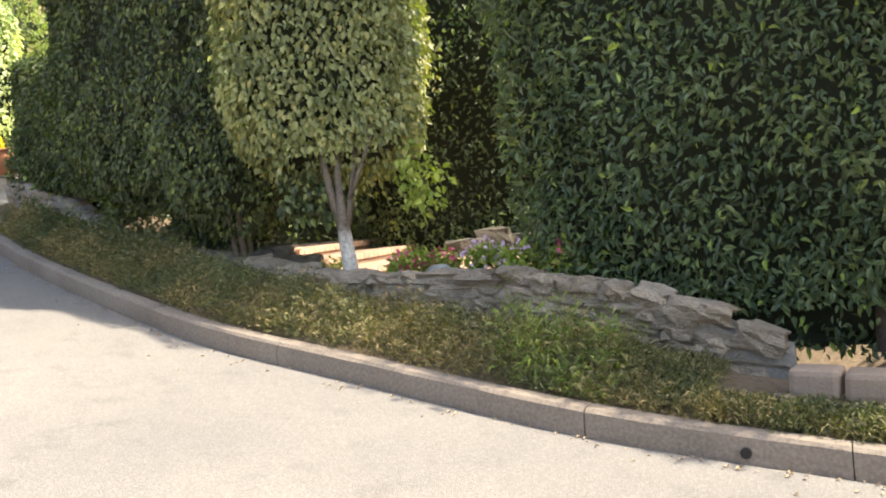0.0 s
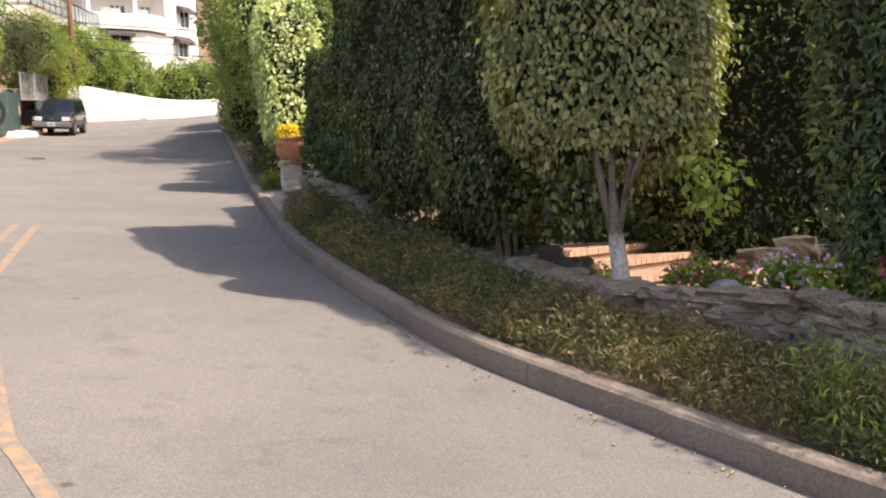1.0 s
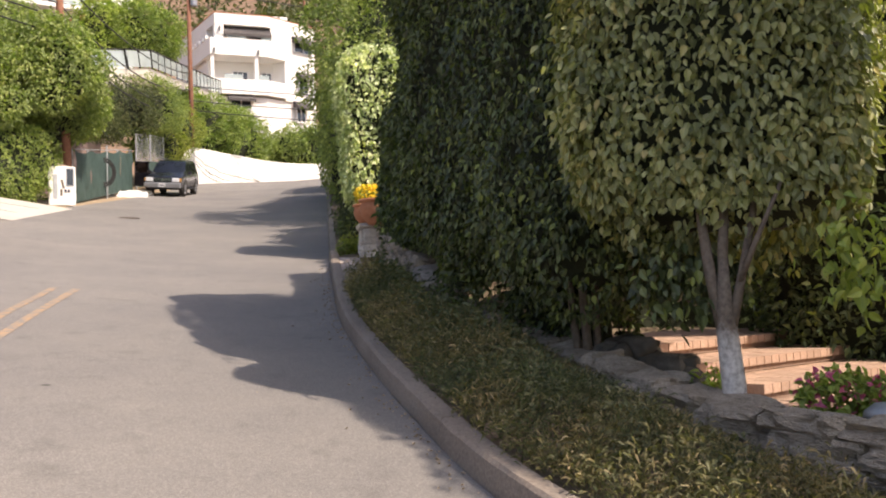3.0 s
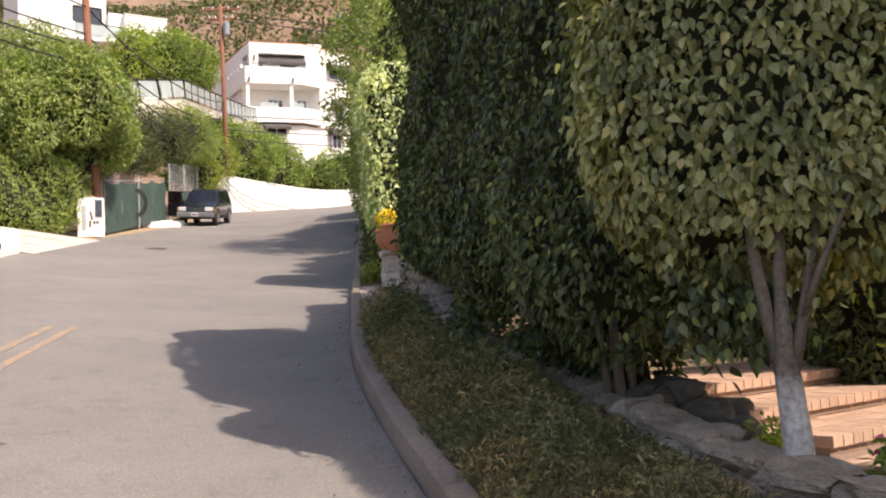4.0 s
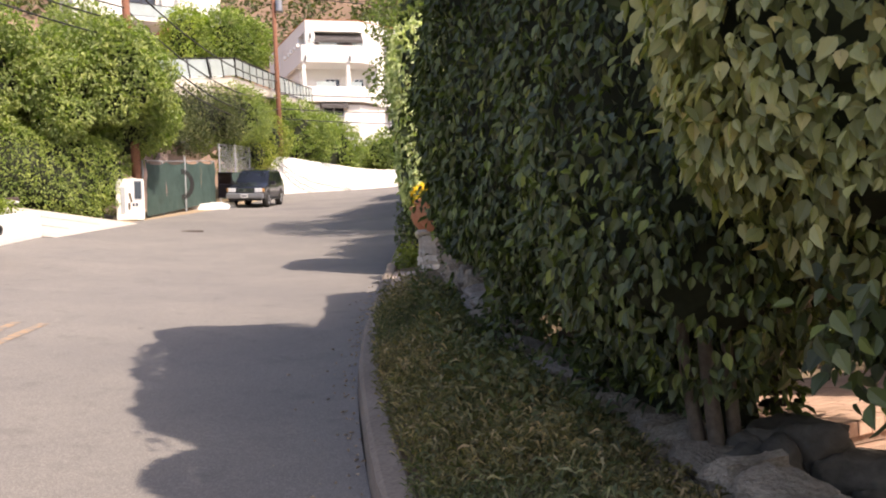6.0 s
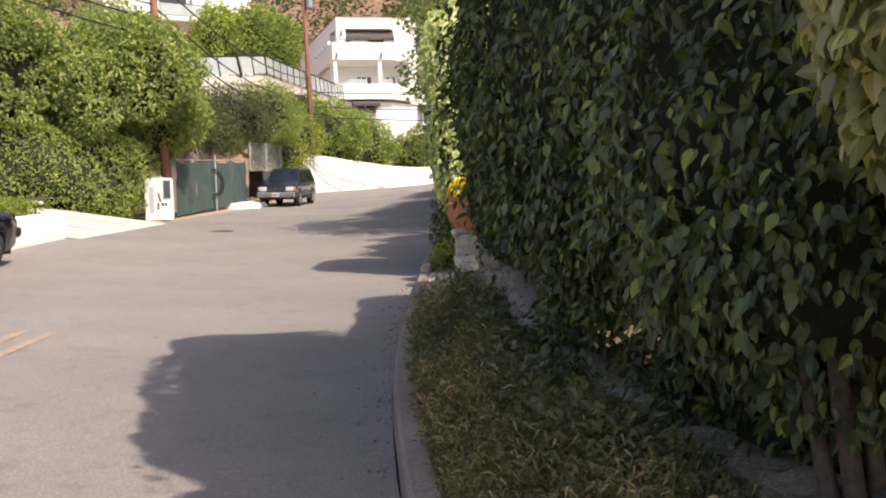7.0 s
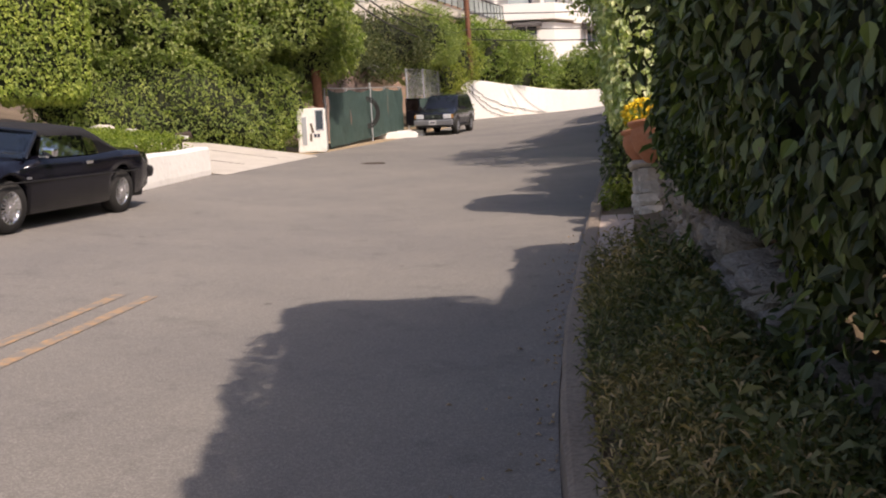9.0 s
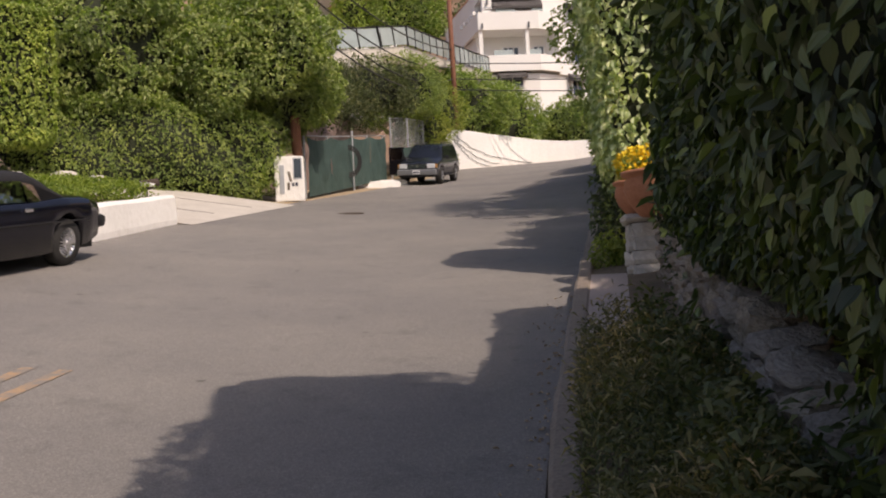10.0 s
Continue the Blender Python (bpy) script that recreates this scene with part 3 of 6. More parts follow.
add_tube(bm, [c0 - nv * 0.002, c0 + nv * 0.06], 0.031, 16)
part("pipe", bm, "plastic", pipe)

# pavement strip at the kerb's end
E0, n0 = kerb_at(S_END)
S_PAVE = S_END - 3.9
A = np.array([kerb_at(v, 0.165)[0] for v in np.linspace(S_PAVE, S_END, 12)])
B = np.array([kerb_at(v, 0.74)[0] for v in np.linspace(S_PAVE, S_END, 12)])
strip("pavement", A, B, 4, "paving", 0.165, "pinkish concrete slab behind the kerb", "pavement")

# ---- planted strip and low stone wall ----
WALL = smooth_line([(2.55, 7.62), (1.74, 7.95), (0.92, 8.52), (0.13, 9.14), (-0.66, 9.72), (-1.14, 10.15), (-1.87, 10.95), (-2.64, 11.78), (-3.55, 12.72), (-4.65, 14.0), (-6.25, 16.3), (-7.75, 18.35)], 0.1)
WS = np.concatenate([[0], np.cumsum(np.linalg.norm(np.diff(WALL, axis=0), axis=1))])
WN = normals_right(WALL)


def wall_top(s):
    base = 0.56 - 0.20 * (1 - sstep(0.0, 0.9, s)) + 0.10 * sstep(0.2, 1.5, s) - 0.24 * sstep(2.0, 4.4, s) - 0.06 * sstep(5.0, 6.5, s) + 0.28 * sstep(8.5, 11.5, s)
    return base


def wall_at(s, off=0.0):
    p = np.array([np.interp(s, WS, WALL[:, 0]), np.interp(s, WS, WALL[:, 1])])
    n = np.array([np.interp(s, WS, WN[:, 0]), np.interp(s, WS, WN[:, 1])])
    return p + n * off, n


bm = bmesh.new()
rows = []
for s in np.arange(0.1, WS[-1], 0.12):
    (c, n), h = wall_at(s), wall_top(s)
    p0 = c
    zz = float(road_z(*p0))
    e = 0.03 * noise.noise(Vector((s * 2.2, 0.3, 1)))
    prof = [(-0.02 + e, -0.3), (0.03 + e, h * 0.5), (0.05 + e, h - 0.07), (0.12, h - 0.03), (0.33, h - 0.035), (0.36, -0.3)]
    rows.append([bm.verts.new((p0[0] + n[0] * o, p0[1] + n[1] * o, zz + z)) for o, z in prof])
for a, b in zip(rows[:-1], rows[1:]):
    for i in range(len(a) - 1):
        bm.faces.new((a[i], b[i], b[i + 1], a[i + 1]))
bm.faces.new(rows[0]), bm.faces.new(rows[-1][::-1])
bmesh.ops.recalc_face_normals(bm, faces=bm.faces)
stone_wall = thing("stone_wall", "low rubble garden wall of flat grey sandstone slabs", "stone wall", kind="structure")
part("mortar_bed", bm, "mortar", stone_wall)
stone_kinds = []
for i in range(14):
    b = rough_block(1, 1, 1, i + 3, 3, 0.24)
    me = bpy.data.meshes.new("stone")
    b.to_mesh(me)
    b.free()
    me.materials.append(M["stone"])
    stone_kinds.append(me)
pale_kinds = []
for me in stone_kinds[:6]:
    pale = me.copy()
    pale.materials[0] = M["patched_stone"]
    pale.polygons.foreach_set("use_smooth", [True] * len(pale.polygons))
    pale_kinds.append(pale)
k = 0
for level in range(6):
    s = 0.15 + 0.13 * (level % 2)
    while s < WS[-1] - 0.2:
        length, tall = rng.uniform(0.14, 0.46), rng.uniform(0.08, 0.15)
        h = wall_top(s + length / 2)
        z = h - 0.045 - 0.1 * level
        if z > -0.03 and s + length < WS[-1]:
            p0, n = wall_at(s + length / 2, 0.14 if level == 0 else 0.09)
            ob = new("stone", pale_kinds[k % 6] if s > 7.5 and k % 3 else stone_kinds[k % 14])
            a = math.atan2(n[1], n[0]) - math.pi / 2
            deep = 0.30 if level == 0 else 0.22
            slope = math.degrees(math.atan2(float(road_z(*wall_at(s + length)[0])) + wall_top(s + length) - float(road_z(*wall_at(s)[0])) - wall_top(s), length))
            ob.matrix_world = pose(p0[0] + n[0] * rng.uniform(-0.02, 0.02), p0[1] + n[1] * rng.uniform(-0.02, 0.02), float(road_z(*p0)) + z, rng.uniform(-9, 9), max(-14, min(14, slope)) + rng.uniform(-7, 7), math.degrees(a) + rng.uniform(-5, 5)) @ Matrix.Diagonal((length * 1.02, deep, tall * 1.15, 1))
            ob.parent = stone_wall
            k += 1
        s += length + 0.01

# stacked concrete blocks where the wall ends
blk_me = bpy.data.meshes.new("block")
b = box(0.30, 0.24, 0.175, Matrix(), 0.038)
b.to_mesh(blk_me)
b.free()
blk_me.materials.append(M["block"])
blocks = thing("block_wall", "short stack of tan concrete retaining blocks", "block wall", kind="structure")
B0, B1 = np.array((2.42, 7.18)), np.array((2.70, 7.00))
bd = (B1 - B0) / np.linalg.norm(B1 - B0)
for level in range(2):
    for i in range(9):
        p0 = B0 + bd * (i * 0.315 - (0.15 if level == 0 else 0)) + np.array([-bd[1], bd[0]]) * (0.0 if level else -0.05)
        ob = new("block", blk_me)
        ob.matrix_world = pose(p0[0], p0[1], float(road_z(*B0)) - 0.06 * i * 0.315 + 0.10 + 0.175 * level, 0, 2, math.degrees(math.atan2(bd[1], bd[0])) + rng.uniform(-4, 4))
        ob.parent = blocks
edging = thing("brick_edging", "low reddish brick edging behind the kerb", "edging", kind="structure")
for i in range(9):
    p0, n = kerb_at(S_PIPE - 0.1 - i * 0.34, 0.30)
    part("edging_brick", box(0.33, 0.11, 0.1, pose(p0[0], p0[1], float(road_z(*p0)) + 0.17, 0, 0, math.degrees(math.atan2(n[1], n[0])) - 90), 0.012), "brick", edging)


def blades(n_tufts, per, where, size, mat, name, label, lean=0.6, thin=0.09):
    """Tufts of narrow leaves on the planted strip."""
    P, N = [], []
    for _ in range(n_tufts):
        x, y, z, h = where()
        a = rng.uniform(0, 6.28, per)
        r = rng.uniform(0, 0.07, per)
        P.append(np.stack([x + r * np.cos(a), y + r * np.sin(a), z + rng.uniform(-0.02, 0.05, per) + h * rng.uniform(0, 1, per) ** 1.5], axis=1))
        N.append(np.stack([np.cos(a) * lean, np.sin(a) * lean, np.full(per, 0.75)], axis=1) + rng.normal(0, 0.55, (per, 3)))
    P, D = np.concatenate(P), np.concatenate(N)
    D /= np.linalg.norm(D, axis=1, keepdims=True)
    n = len(P)
    side = np.cross(D, rng.normal(0, 1, (n, 3)))
    side /= np.linalg.norm(side, axis=1, keepdims=True) + 1e-9
    L = (size * rng.uniform(0.5, 1.3, n))[:, None]
    W = L * thin
    down = np.array([[0, 0, -1.0]])
    mid, tip = P + D * L * 0.55, P + D * L * 0.95 + down * L * 0.30
    v = np.stack([P - side * W * 0.14, P + side * W * 0.14, mid + side * W * 0.5, tip, mid - side * W * 0.5], axis=1).reshape(-1, 3)
    i = np.arange(n, dtype=np.int32)[:, None] * 5
    tri = np.concatenate([i + np.array([[0, 1, 2]]), i + np.array([[0, 2, 4]]), i + np.array([[4, 2, 3]])], axis=1).reshape(-1, 3)
    ob = part_np(name, v, tri, mat)
    return tagged(ob, label, "ground cover", kind="stuff")


S_A = float(KS[np.argmin(np.hypot(KERB[:, 0] - 4.5, KERB[:, 1] - 5.4))])


def strip_width(s):
    p, n = kerb_at(s)
    d = np.hypot(WALL[:, 0] - p[0], WALL[:, 1] - p[1]).min()
    return max(0.35, min(1.2, d)) * (0.45 if s < S_PIPE + 0.25 else 1.0)


def on_strip(lo=0.17, hi=1.0, s0=None, s1=None, tall=0.16):
    def pick():
        s = rng.uniform(S_A if s0 is None else s0, (S_END - 3.8) if s1 is None else s1)
        w = strip_width(s)
        u = rng.uniform(lo, max(lo + 0.05, w * hi))
        p, n = kerb_at(s, u)
        mound = (0.4 if s < S_PIPE + 0.7 else 1.0) * tall * math.sin(math.pi * min(1, u / w * 0.9 + 0.12))
        patch = 0.45 + 0.9 * noise.noise(Vector((p[0] * 2.6, p[1] * 2.6, 0))) + 0.5 * noise.noise(Vector((p[0] * 6.5, p[1] * 6.5, 4)))
        return p[0], p[1], float(road_z(*kerb_at(s)[0])) + 0.14 + 0.12 * u, mound * max(0.25, patch + 0.35)
    return pick


blades(8200, 16, on_strip(tall=0.33), 0.062, "grass", "ground_cover", "shaggy ground cover, green with dry brown tips, behind the kerb", 0.8, 0.15)
S_FRESH = float(KS[np.argmin(np.hypot(KERB[:, 0] - 0.55, KERB[:, 1] - 7.2))])
blades(150, 12, on_strip(0.2, 0.8, S_FRESH - 0.45, S_FRESH + 0.45, 0.42), 0.10, "grass_fresh", "weeds", "fresh light green weeds growing at the kerb", 0.7, 0.11)
blades(500, 10, on_strip(0.2, 1.0, S_FRESH - 2.6, S_FRESH + 0.2, 0.2), 0.09, "grass", "weeds", "green weeds growing before the stone wall", 0.7, 0.10)
S_UP = float(KS[np.argmin(np.hypot(KERB[:, 0] + 3.2, KERB[:, 1] - 10.6))])
blades(1150, 14, on_strip(0.5, 1.0, S_UP, S_END - 4.0, 0.42), 0.065, "leaf_dry", "ground_cover", "taller dull green growth against the garden wall", 0.8, 0.3)
blades(110, 14, on_strip(0.5, 0.95, S_END - 5.0, S_END - 3.7, 0.3), 0.065, "leaf_dark", "ground_cover", "dark leafy growth by the stone pier", 0.8, 0.4)


# ---- trees and hedges by the street ----
def trunk_part(parent, pts, radii, mat="bark", name="trunk", label=""):
    bm = tube(pts, radii, 10)
    for v in bm.verts:
        v.co += noise.noise_vector(v.co * 6) * 0.012
    return part(name, bm, mat, parent, label, True)


# clipped tree with limewashed trunk
tree_b = thing("clipped_tree", "clipped tree with olive-green crown and limewashed trunk behind the stone wall", "tree")
zb = float(road_z(-0.55, 10.2))
trunk_part(tree_b, [(-0.700, 10.15, zb + 0.1), (-0.705, 10.15, zb + 0.5), (-0.725, 10.15, zb + 0.80), (-0.735, 10.165, zb + 0.98), (-0.74, 10.20, zb + 1.25)], [0.080, 0.070, 0.066, 0.052, 0.026], "painted_bark", "trunk", "grey trunk with old limewash on its lower part")
trunk_part(tree_b, [(-0.75, 10.16, zb + 0.80), (-0.815, 10.20, zb + 1.15), (-0.875, 10.28, zb + 1.5), (-0.95, 10.5, zb + 2.3)], [0.038, 0.033, 0.028, 0.02], name="limb")
trunk_part(tree_b, [(-0.735, 10.17, zb + 0.84), (-0.745, 10.24, zb + 1.3), (-0.72, 10.6, zb + 2.3)], [0.038, 0.030, 0.022], name="limb")
trunk_part(tree_b, [(-0.71, 10.16, zb + 0.80), (-0.645, 10.20, zb + 1.12), (-0.57, 10.3, zb + 1.5), (-0.50, 10.5, zb + 2.1)], [0.034, 0.028, 0.022, 0.016], name="limb")
trunk_part(tree_b, [(-0.65, 10.19, zb + 1.1), (-0.54, 10.16, zb + 1.35), (-0.36, 10.2, zb + 1.75)], [0.018, 0.015, 0.01], name="limb")
foliage(tree_b, (-0.82, 10.88, 3.40), (1.02, 0.90, 1.72), 0, 30000, 0.066, "leaf_olive", 3.2, 0.11, 0.15, 1.25, 11, 0.64, spread=0.6, front=(0, -1), near=True)
# lime instead of olive leaves: the brighter colour stands for sun on this spray
foliage(tree_b, (-0.02, 10.25, 1.66), (0.20, 0.26, 0.34), 0, 210, 0.08, "leaf_lime", 2.2, 0.12, 0.3, 1.0, 12, 0.62, core=False, name="low_spray", near=True)
foliage(tree_b, (-1.02, 10.50, 1.58), (0.42, 0.28, 0.30), 0, 620, 0.075, "leaf_dark", 2.2, 0.12, 0.3, 1.1, 14, 0.62, core=False, name="low_spray", near=True)

foliage(tree_b, (-0.82, 10.88, 3.40), (1.08, 0.96, 1.76), 0, 1500, 0.07, "leaf_olive", 3.0, 0.16, 0.1, 0.8, 13, 0.6, core=False, name="loose_growth", near=True)

# tall dark hedge tree beside it
tree_a = thing("hedge_tree", "tall clipped hedge tree with dark glossy leaves and several grey trunks", "tree")
za = float(road_z(-2.0, 11.1))
for dx, dy, lean, r in ((-1.99, 11.32, 0.07, 0.030), (-1.92, 11.30, 0.04, 0.034), (-1.88, 11.37, 0.01, 0.027)):
    trunk_part(tree_a, [(dx, dy, za + 0.1), (dx - lean, dy + 0.02, za + 0.7), (dx - lean * 2.2, dy + 0.1, za + 2.0)], [r * 1.15, r, r * 0.7])
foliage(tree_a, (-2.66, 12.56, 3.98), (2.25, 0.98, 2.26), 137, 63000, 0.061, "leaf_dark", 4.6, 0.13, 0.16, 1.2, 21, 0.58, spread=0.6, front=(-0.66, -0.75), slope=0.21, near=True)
foliage(tree_a, (-2.2, 11.75, 1.55), (0.8, 0.4, 0.2), 139, 500, 0.07, "leaf_dark", 2.4, 0.12, 0.3, 1.1, 22, 0.55, core=False, name="low_spray", near=True)

foliage(tree_a, (-2.66, 12.56, 4.01), (2.29, 1.04, 2.31), 137, 4800, 0.064, "leaf_dark", 3.6, 0.24, 0.1, 0.8, 24, 0.55, core=False, name="loose_growth", slope=0.21, near=True)
foliage(tree_a, (-3.05, 12.55, 1.62), (1.75, 0.30, 0.52), 137, 4200, 0.075, "leaf_dark", 2.6, 0.12, 0.2, 0.7, 23, 0.5, core=False, name="low_growth", near=True)

under = thing("garden_shrub", "dark shrub in deep shade behind slim grey trunks", "shrub")
foliage(under, (-2.45, 12.2, 1.22), (0.85, 0.40, 0.52), 137, 2600, 0.075, "leaf_dark", 2.6, 0.12, 0.15, 0.6, 25, 0.5)

# lower hedge that runs on to the stone pier
hedge_2 = thing("hedge", "dark clipped hedge running on to a stone pier", "hedge")
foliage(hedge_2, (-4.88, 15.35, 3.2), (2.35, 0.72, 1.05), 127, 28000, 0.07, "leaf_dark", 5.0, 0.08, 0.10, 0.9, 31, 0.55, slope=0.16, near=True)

foliage(hedge_2, (-6.75, 17.75, 2.85), (0.75, 0.48, 0.85), 127, 5200, 0.07, "leaf_dark", 3.0, 0.12, 0.14, 0.8, 33, 0.55, name="low_growth", near=True)

# broad dark hedge to the right of the trees
hedge_c = thing("hedge", "tall dense hedge of dark laurel-like leaves above the wall", "hedge")
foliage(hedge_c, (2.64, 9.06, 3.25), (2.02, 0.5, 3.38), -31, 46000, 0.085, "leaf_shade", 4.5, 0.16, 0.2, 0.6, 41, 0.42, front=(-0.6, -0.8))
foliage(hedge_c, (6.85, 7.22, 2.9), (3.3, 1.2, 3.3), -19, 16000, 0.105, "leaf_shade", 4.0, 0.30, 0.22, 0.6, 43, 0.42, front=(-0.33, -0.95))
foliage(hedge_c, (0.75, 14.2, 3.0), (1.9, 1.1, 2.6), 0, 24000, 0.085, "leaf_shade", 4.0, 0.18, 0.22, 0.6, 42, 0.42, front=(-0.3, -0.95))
# unseen extra mass, added only to keep sun off the garden's back wall
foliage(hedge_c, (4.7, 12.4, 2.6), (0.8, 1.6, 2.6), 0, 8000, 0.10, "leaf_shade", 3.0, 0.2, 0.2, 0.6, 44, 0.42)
for x, y, r in ((2.1, 9.15, 0.05), (3.4, 8.42, 0.07)):
    z0 = float(road_z(x, y))
    trunk_part(hedge_c, [(x, y, z0 + 0.1), (x + 0.03, y, z0 + 1.0), (x + 0.05, y + 0.08, z0 + 2.4)], [r, r * 0.9, r * 0.6])

# tall hedge tower with pale ivy, and dark tall tree behind
ivy = thing("ivy_hedge", "tall narrow hedge covered in pale yellow-green ivy", "hedge")
foliage(ivy, (-8.66, 19.95, 4.80), (0.98, 0.62, 1.57), 123, 9500, 0.095, "leaf_ivy", 4.0, 0.10, 0.15, 1.0, 51, 0.65)
tall = thing("street_tree", "tall dark green tree overhanging the kerb", "tree")
clump_tree(tall, (-13.5, 29.36, 8.7), (4.3, 2.3, 4.1), 123, 84, 420, 0.13, "leaf_tree", 61, 0.5, 0.85, 0.6)
zt = float(road_z(-13.4, 28))
trunk_part(tall, [(-13.2, 28.0, zt), (-13.3, 28.1, zt + 2), (-13.8, 28.5, zt + 4.5)], [0.2, 0.17, 0.12])


mid_hedge = thing("hedge", "tall dark hedge running on behind the pale ivy", "hedge")
foliage(mid_hedge, (-10.25, 23.3, 5.35), (3.0, 0.55, 1.75), 122, 9000, 0.10, "leaf_dark", 3.6, 0.25, 0.2, 0.6, 63, 0.5, slope=0.14)


# ---- verges, drive and planting across the street ----
def side_strip(name, L, off0, off1, lift0, lift1, across, mat, label, category):
    n = -normals_right(L)
    t = np.linspace(0, 1, across + 1)
    k = across + 1
    P = L[:, None, :] + n[:, None, :] * (off0 + (off1 - off0) * t)[None, :, None]
    z = road_z(L[:, 0], L[:, 1])[:, None] + (lift0 + (lift1 - lift0) * t)[None, :]
    v = np.concatenate([P, z[..., None]], axis=2).reshape(-1, 3)
    c = (np.arange(len(L) - 1)[:, None] * k + np.arange(across)[None]).ravel()
    return tagged(part_np(name, v, np.stack([c, c + k, c + k + 1, c + 1], axis=1), mat, smooth=True), label, category, kind="structure")


def edge_between(y0, y1):
    return EDGE[(EDGE[:, 1] >= y0) & (EDGE[:, 1] <= y1) & (EDGE[:, 0] < -8)]


side_strip("planting_bed", KERB[::2], -0.155, -1.2, 0.11, 0.24, 4, "soil", "brown soil of the planted strip", "soil")
side_strip("verge", EDGE[::2], -0.35, 2.6, -0.08, 0.22, 4, "verge", "dusty dry verge beside the asphalt", "verge")
D = edge_between(19.75, 25.9)
drive = side_strip("driveway", D, -0.30, 7.5, -0.03, 1.45, 8, "concrete", "pale concrete drive sloping up from the street", "driveway")
# two dark expansion joints across the drive
for f in (0.35, 0.68):
    a, b = D[int(len(D) * f)], D[min(len(D) - 1, int(len(D) * f) + 1)]
    n = -normals_right(D)[int(len(D) * f)]
    bm = bmesh.new()
    pts = [(a[0] + n[0] * o, a[1] + n[1] * o, float(road_z(*a)) - 0.03 + 1.48 * (o + 0.3) / 7.8 - 0.012) for o in (0.2, 2.5, 5, 7.3)]
    add_tube(bm, pts, 0.02, 5)
    ob = part("drive_joint", bm, "old_iron")
    tagged(ob, "dark joint across the concrete drive", "joint", kind="structure")

# low white wall behind the parked convertible
Lw = edge_between(11.0, 20.1)
Nw = -normals_right(Lw)
bm = bmesh.new()
rows = []
for i, (p, n) in enumerate(zip(Lw, Nw)):
    z, h = float(road_z(*p)), 0.56 + 0.008 * math.sin(i * 0.6)
    rows.append([bm.verts.new((p[0] + n[0] * o, p[1] + n[1] * o, z + zz)) for o, zz in ((0.02, -0.2), (0.0, 0.1), (0.03, h - 0.05), (0.07, h), (0.25, h + 0.01), (0.28, h - 0.04), (0.28, -0.2))])
for a, b in zip(rows[:-1], rows[1:]):
    for i in range(6):
        bm.faces.new((a[i], b[i], b[i + 1], a[i + 1]))
bm.faces.new(rows[0]), bm.faces.new(rows[-1][::-1])
bmesh.ops.recalc_face_normals(bm, faces=bm.faces)
low_wall = tagged(part("garden_wall", bm, "white_wall"), "low white-painted rough masonry wall by the street", "garden wall", kind="structure")

# clipped ground cover on the bank above it
bank = side_strip("bank", edge_between(8, 20.3), 0.2, 8.5, 0.42, 1.75, 6, "soil", "planted bank of brown soil above the white wall", "bank")
Lb = edge_between(9, 20.2)


def bank_points(n, o0, o1, y0=0, y1=99):
    i = rng.integers(0, len(Lb), n)
    nn = -normals_right(Lb)[i]
    o = rng.uniform(o0, o1, n)
    P = Lb[i] + nn * o[:, None] + rng.normal(0, 0.1, (n, 2))
    z = road_z(Lb[i][:, 0], Lb[i][:, 1]) + 0.42 + 1.33 * (o - 0.2) / 8.3
    return np.stack([P[:, 0], P[:, 1], z], axis=1)


P = bank_points(34000, 0.75, 2.7)
P[:, 2] += 0.30 + 0.07 * lumps(P, 1.2, 3) - rng.exponential(0.05, len(P))
v, f = leaf_arrays(P, np.tile([[0.3, -0.3, 1.0]], (len(P), 1)), 0.055, 0.1, 0.8, 0.6)
tagged(part_np("ground_cover", v, f, "lawn"), "bright green clipped ground cover on the bank", "ground cover", kind="stuff")
P = bank_points(5200, 0.75, 0.85)
P[:, 2] += rng.uniform(0.0, 0.32, len(P))
v, f = leaf_arrays(P, np.tile([[0.7, -0.5, 0.4]], (len(P), 1)), 0.06, 0.4, 0.8, 0.6)
tagged(part_np("ground_cover", v, f, "lawn"), "edge of the bright green ground cover", "ground cover", kind="stuff")
P = bank_points(4200, 3.0, 7.5)
P = P[lumps(P, 0.9, 8) > -0.1]
P[:, 2] += rng.uniform(0.05, 0.40, len(P))
v, f = leaf_arrays(P, np.tile([[0.4, -0.4, 0.8]], (len(P), 1)), 0.12, 0.1, 0.9, 0.35)
tagged(part_np("bank_plants", v, f, "leaf_dry"), "greyish low plants on the bank", "plants", kind="stuff")
for i, (dx, dy, s) in enumerate(((-22.6, 19.4, 0.42), (-23.2, 18.6, 0.3), (-21.9, 18.3, 0.25), (-22.9, 20.3, 0.22))):
    bk = thing("boulder", "pale rounded garden rock on the planted bank", "rock", "rocks on the bank", at=(dx, dy, float(land_z(dx, dy)[0]) + 0.75))
    part("rock", rough_block(s * 1.6, s, s, i + 40, 3, 0.14), "pale_stone", bk, smooth=True)
# low open box light on a spike, and a dark log edge at the end of the bank
spot = thing("garden_light", "small white garden spotlight on the bank", "garden light", at=(-20.0, 19.9, float(road_z(-19, 20)) + 0.78))
part("lamp_head", box(0.30, 0.08, 0.07, pose(0, 0, 0.1, 0, 8, 40), 0.02), "plate", spot)
part("spike", tube([(0, 0, -0.5), (0, 0, 0.08)], 0.015, 6), "plastic", spot)
log = thing("log_edge", "dark brown log at the end of the planted bank", "log", at=(-21.15, 20.45, float(road_z(-19.8, 20.6)) + 0.84))
